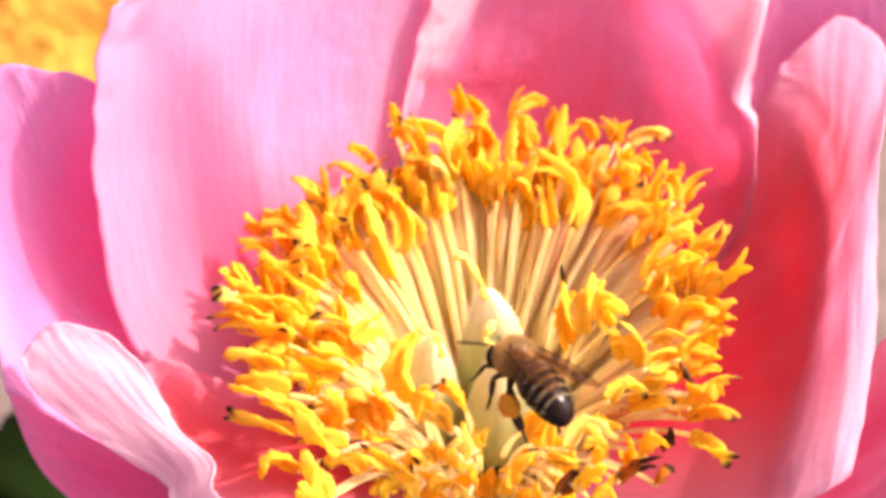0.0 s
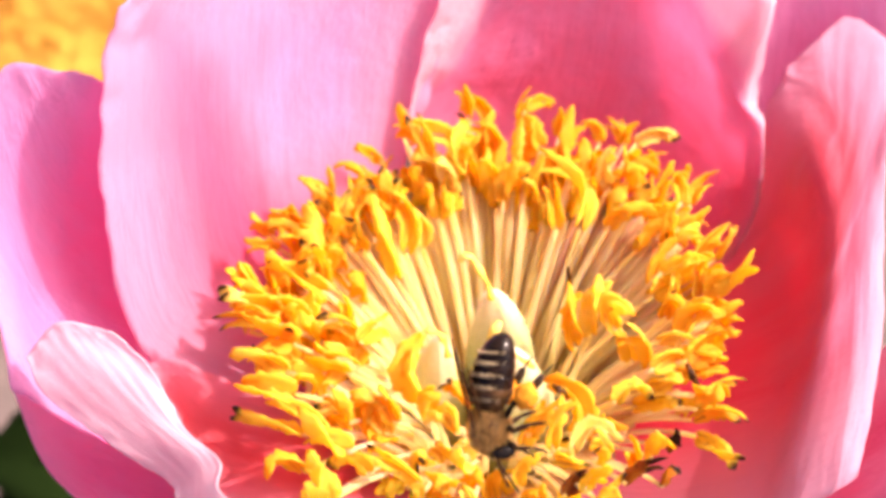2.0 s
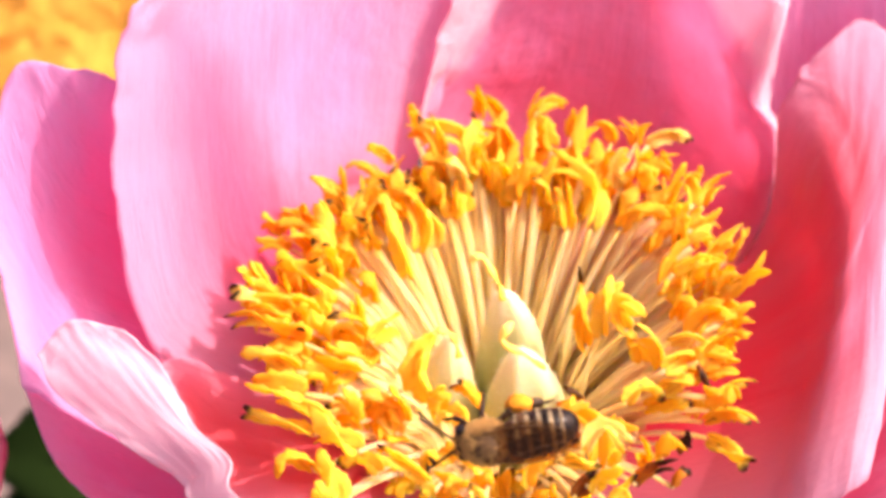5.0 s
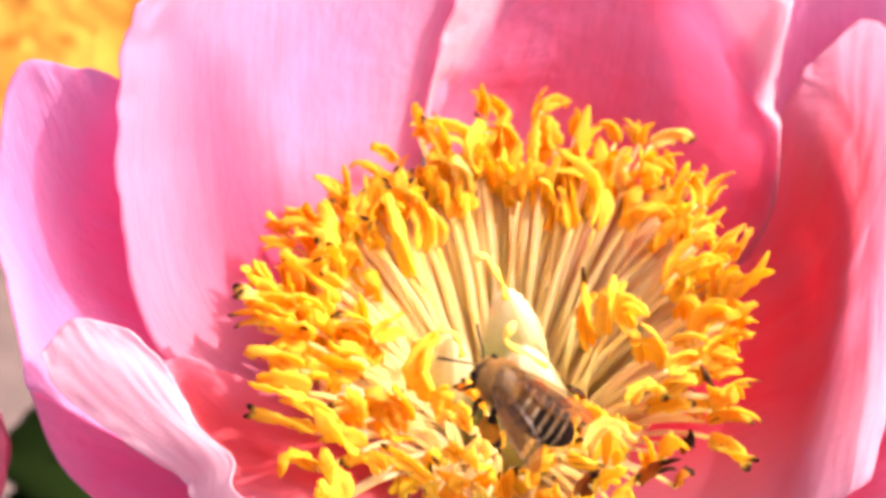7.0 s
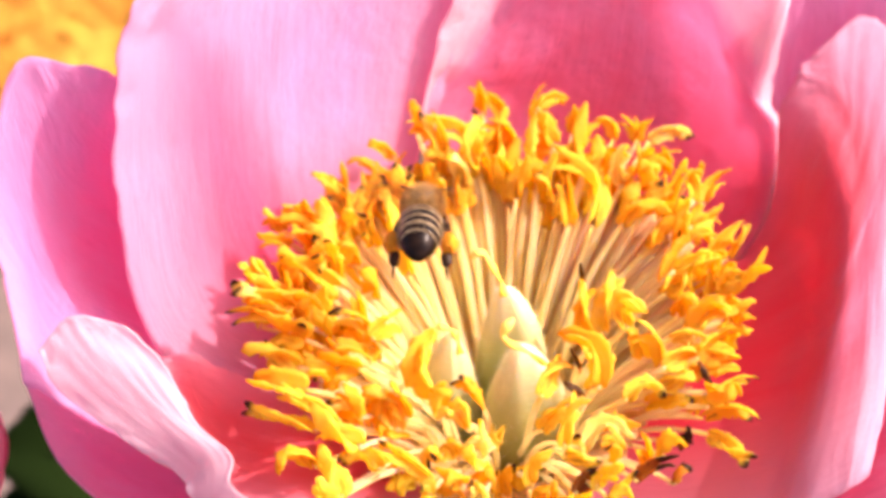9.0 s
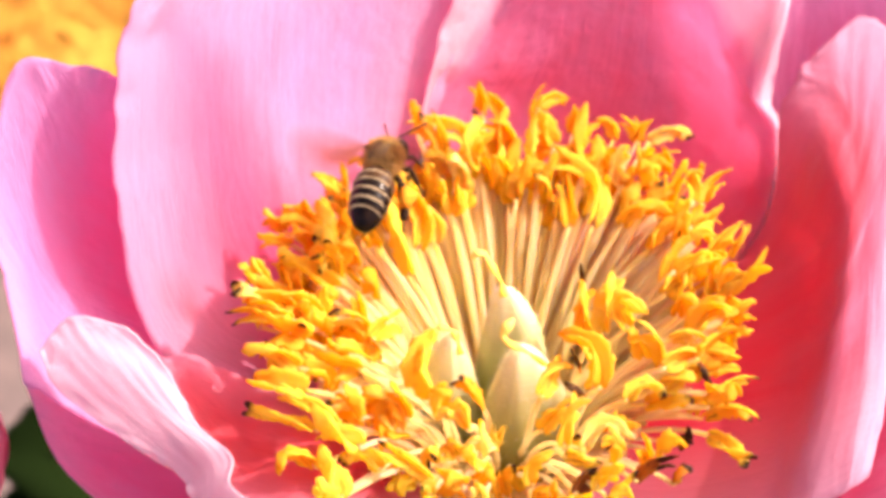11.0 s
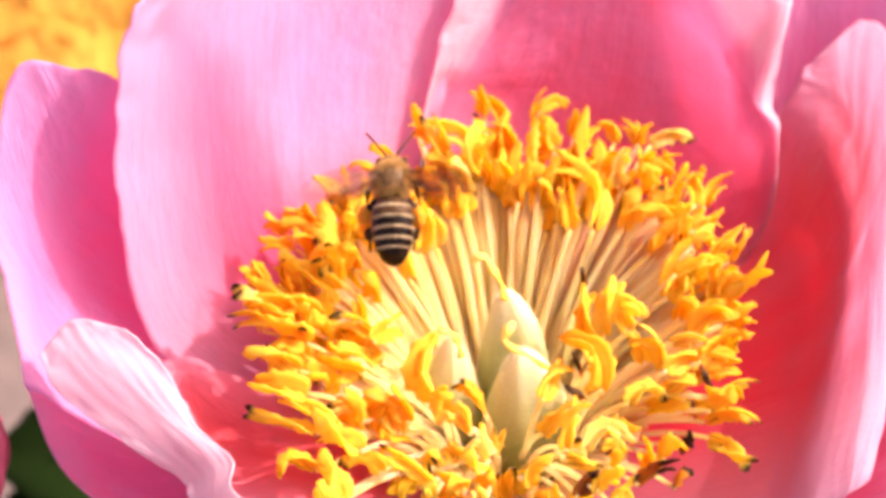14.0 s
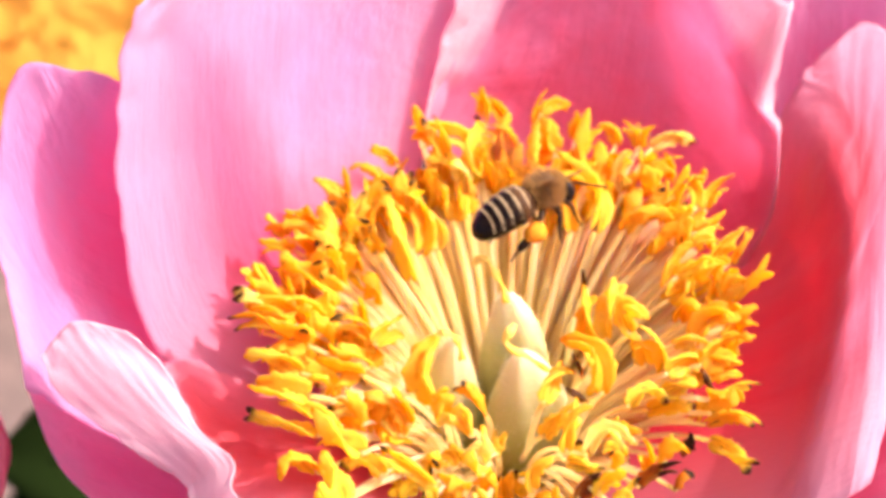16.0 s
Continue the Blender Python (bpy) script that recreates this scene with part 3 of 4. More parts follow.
stamens("right side", [
    (13.5, 20.3, 17.3, 14.8, 23.1, 20.9, 0.10, 2.0, 0), (20.9, 24.5, 19.0, 22.0, 24.4, 21.8, 0.10, 1.1, 0),
    (22.1, 21.8, 18.4, 25.2, 25.6, 19.0, 0.15, 1.4, 0), (20.9, 21.2, 19.4, 19.4, 25.4, 19.6, 0.20, 1.4, 0),
    (12.6, 16.4, 20.3, 18.2, 17.1, 22.0, -0.25, 1.6, 0), (15.6, 14.6, 18.6, 19.2, 17.2, 21.1, 0.10, 1.9, 0),
    (20.4, 16.6, 20.1, 23.7, 18.0, 20.7, 0.10, 1.2, 0), (19.7, 13.4, 19.7, 18.4, 15.4, 20.7, 0.00, 0.7, 6),
    (19.9, 13.0, 21.1, 22.1, 13.4, 21.5, -0.40, 1.3, 0), (21.2, 11.5, 18.4, 26.0, 16.2, 21.2, 0.12, 1.2, 0)])
stamens("right side", [
    (24.1, 14.4, 17.5, 26.5, 16.1, 20.9, 0.00, 0.8, 0), (17.7, 9.1, 21.0, 23.0, 10.2, 21.9, 0.10, 1.2, 1),
    (17.1, 10.0, 17.3, 19.8, 11.5, 23.0, 0.10, 2.5, 0), (16.8, 7.5, 19.1, 19.7, 9.7, 20.6, 0.00, 2.1, 0),
    (22.2, 7.1, 17.8, 22.3, 9.9, 19.6, 0.10, 1.5, 0), (17.7, 4.3, 19.1, 20.0, 3.7, 22.2, -0.30, 1.6, 0),
    (20.0, 4.5, 20.3, 22.7, 4.9, 20.9, -0.20, 1.0, 0), (18.8, 0.6, 19.7, 24.3, 1.8, 22.1, -0.30, 2.1, 0),
    (19.2, -3.5, 20.8, 22.8, -0.8, 21.6, 0.10, 2.8, 0), (18.2, -2.2, 18.0, 23.9, -3.5, 20.4, -0.10, 2.6, 0)])
stamens("right side", [
    (15.5, -5.1, 21.8, 19.5, -2.4, 20.6, -0.15, 2.0, 0), (15.4, -5.5, 19.2, 18.9, -4.3, 20.8, 0.00, 1.7, 0),
    (19.0, -3.8, 21.6, 20.2, -6.4, 20.5, 0.00, 0.7, 6), (16.6, 0.2, 20.1, 19.5, -1.5, 20.1, -0.35, 1.4, 2),
    (15.4, -2.6, 18.9, 12.0, 0.6, 21.3, 0.30, 1.6, 2), (14.0, -1.0, 18.4, 12.1, 0.9, 21.3, -0.10, 1.6, 0),
    (12.6, 2.4, 19.4, 14.4, 1.8, 22.8, -0.70, 1.6, 0), (10.0, 2.2, 18.8, 11.8, 7.5, 22.1, 0.10, 2.1, 2),
    (8.6, 2.5, 16.7, 8.5, 6.1, 22.6, 0.15, 1.6, 0), (8.3, 8.6, 19.7, 7.8, 9.0, 22.3, 0.00, 0.5, 6)])
stamens("right side", [
    (22.7, 2.2, 19.6, 25.0, 1.4, 19.3, 0.10, 1.2, 0), (19.5, -7.3, 20.5, 22.7, -8.5, 22.7, 0.00, 2.2, 0)])
stamens("front", [
    (3.2, -11.3, 19.4, 7.1, -10.0, 22.1, 0.15, 1.6, 0), (5.3, -14.1, 20.5, 7.0, -10.7, 24.4, 0.10, 1.3, 0),
    (7.4, -8.2, 21.0, 5.3, -8.7, 23.3, -0.10, 0.9, 6), (11.6, -8.4, 20.7, 16.1, -7.6, 20.3, -0.35, 1.4, 3),
    (6.9, -16.6, 23.1, 10.6, -17.0, 23.1, -0.75, 1.4, 2), (20.1, -7.8, 14.8, 24.1, -11.8, 14.0, 0.08, 1.5, 3),
    (19.6, -7.1, 16.4, 25.0, -8.3, 17.8, -0.20, 1.5, 3), (19.9, -7.5, 18.6, 25.0, -4.2, 19.0, 0.20, 1.2, 3),
    (17.1, -7.7, 13.1, 18.5, -7.8, 15.0, 0.00, 1.4, 5), (16.1, -15.2, 16.1, 17.7, -13.0, 17.1, 0.10, 1.3, 5)])
stamens("front", [
    (12.3, -16.1, 17.7, 16.4, -15.2, 19.8, 0.10, 1.3, 5), (2.1, -17.8, 19.2, 4.3, -16.2, 22.6, -0.30, 1.4, 0),
    (5.0, -17.3, 22.9, 8.2, -19.0, 23.1, -0.10, 1.2, 3), (6.1, -20.1, 20.9, 8.3, -18.8, 22.9, 0.10, 1.6, 5),
    (9.1, -21.7, 21.8, 12.0, -21.3, 23.0, -0.20, 1.7, 3), (8.0, -21.0, 22.6, 10.1, -21.6, 25.0, -0.30, 1.4, 2),
    (-7.4, -5.3, 17.7, -6.6, 1.2, 20.5, 0.25, 2.7, 0), (-13.4, -1.3, 22.0, -10.1, 2.0, 21.1, 0.10, 1.9, 0),
    (-13.8, -2.3, 19.5, -18.3, 3.0, 21.0, 0.30, 1.6, 3), (-19.3, 3.1, 20.6, -23.0, 2.6, 22.5, 0.25, 1.8, 0)])
stamens("front", [
    (-21.5, 1.3, 21.8, -28.7, 2.7, 20.3, 0.10, 1.5, 3), (-17.3, 8.1, 19.3, -24.4, 10.6, 21.8, 0.05, 1.8, 2),
    (-22.4, 14.9, 19.0, -26.4, 14.3, 19.8, 0.10, 1.3, 0), (-19.9, 13.9, 16.8, -22.7, 15.0, 21.6, -0.15, 1.7, 0),
    (-21.6, 6.4, 19.3, -26.9, 6.8, 21.5, 0.10, 1.4, 0), (-23.8, 8.2, 19.5, -26.7, 7.4, 22.6, 0.10, 1.1, 0)])
stamens("left side", [
    (-20.0, -1.5, 21.9, -25.6, -0.3, 21.5, 0.10, 2.8, 0), (-20.6, -5.5, 22.2, -26.5, -2.5, 21.8, 0.10, 1.8, 0),
    (-19.6, -8.4, 22.2, -25.6, -7.7, 22.2, 0.10, 2.3, 0), (-14.5, 0.3, 18.3, -17.2, 3.5, 19.5, -0.20, 2.1, 0),
    (-16.9, -1.4, 18.5, -18.7, -1.0, 20.6, 0.10, 2.2, 0), (-14.5, -5.2, 21.4, -18.5, -5.3, 21.1, 0.15, 2.2, 0),
    (-14.4, -5.2, 21.2, -16.2, -3.0, 19.7, 0.00, 0.6, 6), (-14.4, -10.2, 20.1, -16.6, -8.7, 22.9, 0.10, 1.8, 0),
    (-10.8, -11.2, 19.5, -14.5, -6.5, 21.2, -0.15, 2.0, 2), (-9.9, -10.7, 20.6, -12.1, -7.5, 21.5, -0.10, 1.8, 0)])
stamens("left side", [
    (-18.8, -8.9, 19.4, -21.7, -9.0, 21.9, 0.10, 1.1, 0), (-16.5, -12.3, 20.8, -23.2, -8.5, 21.9, 0.10, 1.4, 0),
    (-18.7, -12.0, 20.4, -26.8, -9.7, 20.2, 0.06, 1.4, 3), (-14.2, -16.2, 22.9, -19.6, -13.5, 23.0, 0.10, 2.3, 0),
    (-18.4, -17.9, 22.1, -22.9, -20.0, 24.3, -0.30, 1.5, 0), (-16.1, -21.5, 21.9, -18.3, -16.9, 23.4, 0.10, 2.2, 0),
    (-12.4, -16.4, 19.9, -16.2, -16.9, 21.3, 0.30, 1.5, 3), (-7.5, -18.0, 20.1, -13.4, -15.4, 22.4, 0.08, 1.3, 3),
    (-7.5, -21.1, 21.9, -8.7, -20.7, 22.6, 0.50, 0.9, 3), (-16.7, -22.1, 21.9, -18.2, -23.1, 25.2, 0.10, 1.9, 0)])
stamens("left side", [
    (-6.1, -7.5, 17.7, -6.4, -6.8, 21.6, 0.20, 2.1, 2), (-2.4, -6.6, 17.5, -5.1, -5.8, 22.0, -0.10, 1.6, 3),
    (-3.9, -14.4, 23.3, -7.1, -12.0, 22.6, 0.40, 1.7, 2), (-4.9, -15.0, 19.8, -6.4, -13.6, 21.1, 0.10, 1.7, 0),
    (-2.2, -14.4, 20.0, -4.0, -13.8, 22.2, -0.10, 1.7, 2), (-2.8, -17.5, 21.2, -5.0, -15.8, 21.8, -0.10, 1.5, 3),
    (-4.5, -20.2, 22.0, -6.8, -20.1, 23.3, 0.20, 1.7, 0), (-2.7, -20.8, 20.6, -3.6, -20.4, 22.5, 0.10, 1.5, 2)])
inner_stamens(165)


def inner_threads(count, start, end, wide, high):
    """The close funnel of pale threads under the ring."""
    bm = bmesh.new()
    for i in range(count):
        a = math.pi * (start + (end - start) * (i + dice.uniform(-0.6, 0.6)) / count)
        out = Vector((math.cos(a), math.sin(a), 0))
        r = dice.uniform(0.93, 1.0) * wide * (1.12 if out.y > 0 else 0.95) * (1 - 0.17 * abs(out.x))
        root = HEART + out * dice.uniform(8.0, 9.5) + Vector((0, 0, 1))
        top = HEART + out * r + Vector((0, 0, dice.uniform(0.88, 1.0) * high - 3 * max(0, -out.y)))
        bow = root.lerp(top, 0.5) + Vector((dice.uniform(-0.7, 0.7), dice.uniform(-0.7, 0.7), 0.16 * r + 1.5)) - out * 0.06 * r
        tube(curve_through(root, bow, top, 10), lambda q: 0.42 * (1.1 - 0.3 * q), 6, 0.8, bm=bm)
    ob = part("threads", bm, FILAMENT_WARMED, peony, "close mass of cream stamen threads")
    tagged(ob, kind="stuff")


inner_threads(270, -0.12, 1.12, 25, 19)
inner_threads(110, 1.1, 1.9, 20, 15)


def carpel(foot, tip, girth, lean, crest):
    """A downy seed vessel, blunt at the top, with a ribbon-like crest that runs over it."""
    foot, tip = Vector(foot), Vector(tip)
    path = curve_through(foot, foot.lerp(tip, 0.5) + Vector(lean), tip, 28)

    def girth_at(s):
        return girth * (0.82 + 0.28 * math.sin(math.pi * s)) * max(0, 1 - s ** 4) ** 0.55 * (1 - 0.32 * s) + 0.12
    body = tube(path, girth_at, 28, 0.85, Vector((0, -1, 0.3)))
    axis = (tip - foot).normalized()
    for v in body.verts:
        out = v.co - foot - axis * (v.co - foot).dot(axis)
        turn = math.atan2(out.y, out.x)
        v.co += out * (0.11 * noise.noise(Vector((math.cos(turn) * 2.6, math.sin(turn) * 2.6, v.co.z * 0.08 + girth))) - 0.12 * math.exp(-((turn + 1.2) / 0.18) ** 2))
    ob = part("carpel", body, CARPEL, peony, "pale green downy seed vessel")
    down = []
    for i in range(2600):
        s, q = dice.random() ** 0.8, dice.uniform(0, 2 * math.pi)
        d = Vector((math.cos(q), math.sin(q), 0.6)).normalized()
        r = girth_at(s) * 0.95
        down.append((path[int(s * 27)] + Vector((r * math.cos(q), r * math.sin(q) * 0.9, 0)), d))
    part("down", hairs(down, 0.75, 0.022, int(girth * 10)), DOWN, ob, "short pale down")
    crest = [Vector(q) for q in crest]
    line = [spline(crest, i / 25) for i in range(26)]
    part("stigma", tube(line, lambda s: 0.5 + 0.14 * math.sin(s * 17 + girth) - 0.2 * s, 8, 0.5), STIGMA, ob, "curled yellow crest")


carpel((0.5, 4.5, 1), (-0.1, 6.7, 21.1), 4.0, (1.5, 1, 0),
       [(-3.4, 6.6, 25.2), (-3.1, 7.0, 25.6), (-2.2, 7.0, 25.6), (-1.6, 6.3, 24.9), (-1.0, 5.6, 24.3), (-0.4, 5.2, 23.1), (-0.2, 3.9, 22.5)])
carpel((1.9, -0.8, 1), (1.5, 1.2, 18.4), 4.8, (1.2, -1.5, 1),
       [(0.6, 1.6, 21.7), (0.1, 0.5, 21.9), (-0.3, -0.3, 21.2), (0.4, -1.2, 21.0), (1.7, -1.6, 20.6), (3.0, -2.2, 20.0), (4.0, -2.3, 19.2)])
carpel((-4.5, 1, 1), (-5.5, 3.8, 17.3), 3.3, (-1, -0.5, 0),
       [(-7.3, 1.9, 19.6), (-6.6, 2.2, 19.9), (-5.5, 1.9, 19.6), (-4.9, 1.3, 19.0), (-4.6, 0.2, 17.9)])


def receptacle():
    rings = []
    for r, z in ((4, -8), (7.5, -6), (9.5, -2), (9, 1), (6, 2.6), (2, 3)):
        rings.append([HEART + Vector((r * math.cos(a), r * math.sin(a), z)) for a in (2 * math.pi * k / 24 for k in range(24))])
    part("receptacle", sheet(rings, True), FILAMENT, peony, "pale fleshy centre of the flower")
    path = curve_through(Vector((0, 3, -6)), Vector((5, 10, -260)), Vector((-20, 30, -548)), 24)
    part("stalk", tube(path, 3.2, 12), STEM, peony, "green round stalk")


receptacle()


def leaf(foot, tip, width, droop):
    foot, tip = Vector(foot), Vector(tip)
    d = tip - foot
    side = d.cross(Vector((0, 0, 1))).normalized()
    rows = []
    for i in range(19):
        s = i / 18
        w = width * (max(0, math.sin(math.pi * s ** 0.8)) ** 0.8 * 0.5 + 0.01)
        c = foot + d * s + Vector((0, 0, droop * math.sin(math.pi * s)))
        rows.append([c + side * (w * q) + Vector((0, 0, 0.35 * w * abs(q) + 0.6 * noise.noise(Vector((s * 6, q * 3, tip.x)))))
                     for q in (-1, -0.6, -0.25, 0, 0.25, 0.6, 1)])
    ob = part("leaf", sheet(rows), SHADED_LEAF, peony, "pointed green leaf under the flower, its shade put into the colour")
    m = ob.modifiers.new("thickness", "SOLIDIFY")
    m.thickness = 0.35 * MM


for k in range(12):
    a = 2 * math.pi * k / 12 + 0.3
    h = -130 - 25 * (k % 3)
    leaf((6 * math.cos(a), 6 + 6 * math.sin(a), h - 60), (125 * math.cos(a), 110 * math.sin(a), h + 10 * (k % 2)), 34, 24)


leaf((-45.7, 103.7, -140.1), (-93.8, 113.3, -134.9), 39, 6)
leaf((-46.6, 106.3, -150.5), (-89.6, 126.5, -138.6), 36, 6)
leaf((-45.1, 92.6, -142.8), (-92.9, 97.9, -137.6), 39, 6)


def rim_stamens(count):
    """Broad gold anthers that close the far and side rim of the ring."""
    for i in range(count):
        a = math.radians(-14 + 208 * (i + 0.5) / count) + dice.uniform(-0.05, 0.05)
        if math.cos(a - 0.4) > 0.8 and i % 2:
            continue
        out = Vector((math.cos(a), math.sin(a), 0))
        r = dice.uniform(19, 24.5) * (1 + 0.14 * max(0, out.y))
        b = HEART + out * r + Vector((0, 0, dice.uniform(15, 18.5)))
        t = b + out * dice.uniform(-0.5, 2.5) + Vector((dice.uniform(-1.5, 1.5), 0, dice.uniform(4, 6.5)))
        stamen(b, t, dice.uniform(-0.2, 0.2), dice.uniform(1.8, 2.6), dice.choice((0, 0, 1, 0, 3)))


rim_stamens(46)


def second_peony(centre):
    """A half-shut flower beside the open one, of overlapping petals on a stalk."""
    thing = tagged(new("peony"), "deep pink half-shut peony, out of focus", "flower")
    thing.location = at(*centre)
    for k in range(6):
        rows = []
        for i in range(13):
            s = i / 12
            row = []
            for j in range(9):
                a = 2 * math.pi * k / 6 + (j / 8 - 0.5) * 1.7
                r = (10.8 + 0.5 * (k % 2)) * math.sin(math.pi * (0.06 + 0.72 * s)) + 0.3 * noise.noise(Vector((a * 3, s * 4, k)))
                row.append(Vector((r * math.cos(a), r * math.sin(a), -11 + 26 * s)))
            rows.append(row)
        bm = sheet(rows)
        rim = bm.loops.layers.uv.new("rim")
        for f in bm.faces:
            for loop in f.loops:
                loop[rim].uv = (0.3, 0)
        ob = part("petal", bm, PETAL_DEEP, thing)
        m = ob.modifiers.new("thickness", "SOLIDIFY")
        m.thickness = 0.3 * MM
    low = -550 - centre[2]
    part("stalk", tube(curve_through(Vector((0, 0, -10)), Vector((4, 4, low / 2)), Vector((25, 10, low)), 20), 3, 10), STEM, thing)


second_peony((-68.2, 11.7, -16.6))


def yellow_bed():
    """A low mass of small yellow blossoms behind the flower."""
    rnd = np.random.default_rng(5)
    bm = bmesh.new()
    made = 0
    while made < 20000:
        x, y = rnd.uniform(-620, 260), rnd.uniform(600, 1400)
        reach = math.hypot((x + 180) / 420, (y - 1000) / 390) + 0.35 * noise.noise(Vector((x, y, 7)) * 0.006)
        if reach > 1:
            continue
        made += 1
        z = -550 + 70 * (1 - 0.6 * reach ** 3) + 8 * noise.noise(Vector((x, y, 0)) * 0.015) + rnd.uniform(-3, 3)
        c = Vector((x, y, z))
        ax = (Vector(rnd.normal(size=3)) * 0.45 + Vector((0.5, 0, 1.8))).normalized()
        bx = ax.orthogonal().normalized()
        cx = ax.cross(bx)
        r = rnd.uniform(6, 9)
        mid = bm.verts.new(c - ax * r * 0.25)
        ring = [bm.verts.new(c + (bx * math.cos(q) + cx * math.sin(q)) * r * (1 if i % 2 else 0.72))
                for i, q in enumerate(2 * math.pi * i / 10 for i in range(10))]
        for i in range(10):
            bm.faces.new((mid, ring[i], ring[(i + 1) % 10]))
    ob = part("yellow_flowers", bm, BLOSSOM, None, "mass of small bright yellow garden flowers, out of focus")
    ob.location = BASE
    tagged(ob, category="flowers", kind="stuff")


yellow_bed()


# ---- the honey bee: x to its head, z to its back, millimetres ----
def shell_points(centre, radii, count, seed, keep=lambda d: True):
    rnd = random.Random(seed)
    found = []
    while len(found) < count:
        d = Vector((rnd.gauss(0, 1), rnd.gauss(0, 1), rnd.gauss(0, 1))).normalized()
        if keep(d):
            found.append((Vector(centre) + Vector((d.x * radii[0], d.y * radii[1], d.z * radii[2])) * 0.98, d))
    return found


def belly(x):
    """Half width, half height and droop of the abdomen at x."""
    s = min(1, max(0, (1.3 - x) / 7.3))
    w = 2.12 * (min(1, 0.45 + 2.2 * s) ** 0.8) * max(0, 1 - max(0, (s - 0.3) / 0.7) ** 2.9) ** 0.52
    return max(w, 0.08), max(w, 0.08) * 0.92, -0.02 * (x - 1.3) ** 2


def ring_of(x, grow, sides=24, under=None):
    """A ring round the abdomen; under: the growth on its lower half, if different."""
    w, h, z = belly(x)
    ring = []
    for a in (2 * math.pi * k / sides for k in range(sides)):
        g = under if under is not None and math.sin(a) < 0.2 else grow
        ring.append(Vector((x, (w + g) * math.cos(a), z + (h + g) * math.sin(a))))
    return ring


def wing(name, side, length, chord, sweep, parent):
    rows = []
    for i in range(15):
        s = i / 14
        lead = 0.28 * chord * math.sin(math.pi * min(1, s * 0.9 + 0.1)) - sweep * s
        trail = -chord * max(0, math.sin(math.pi * min(1, 0.06 + s * 0.9))) ** 0.7 * (0.35 + 0.65 * s) - sweep * s
        rows.append([Vector((lead + (trail - lead) * q, side * length * s, 0.10 * math.sin(q * 9) * 0.3)) for q in (0, 0.15, 0.35, 0.6, 0.8, 1)])
    ob = part(name, sheet(rows), WING, parent, "clear brownish veined wing")
    m = ob.modifiers.new("thickness", "SOLIDIFY")
    m.thickness = 0.015 * MM
    bm = bmesh.new()
    for q in (0.0, 0.3, 0.62):
        line = [row[0].lerp(row[-1], q * (0.4 + 0.6 * i / 14)) for i, row in enumerate(rows[:13])]
        tube(line, 0.03 if q else 0.05, 5, bm=bm)
    part("vein", bm, AMBER, ob)
    return ob


def leg(parent, joints, thick, foot, basket=False):
    joints = [Vector(j) for j in joints]
    hip = joints[0]
    bm = bmesh.new()
    rel = [j - hip for j in joints]
    for i, (a, b) in enumerate(zip(rel, rel[1:])):
        r = thick[i]
        line = [a.lerp(b, k / 6) for k in range(7)]
        tube(line, lambda s, r=r: r * (0.62 + 0.5 * math.sin(math.pi * (0.15 + 0.75 * s))), 7, 0.7, bm=bm)
    tip = rel[-1]
    for q in foot:
        tube([tip, tip + Vector(q) * 0.5, tip + Vector(q)], lambda s: 0.07 * (1 - 0.6 * s), 5, bm=bm)
    ob = part("leg", bm, LEG, parent)
    ob.location = hip * MM
    if basket:
        c = rel[1].lerp(rel[2], 0.62)
        out = Vector((0, math.copysign(0.35, hip.y), -0.1))
        part("pollen_load", ellipsoid(c + out, (1.2, 0.9, 1.05), 16, 10, 0.3), POLLEN, ob, "orange ball of packed pollen")
    return ob


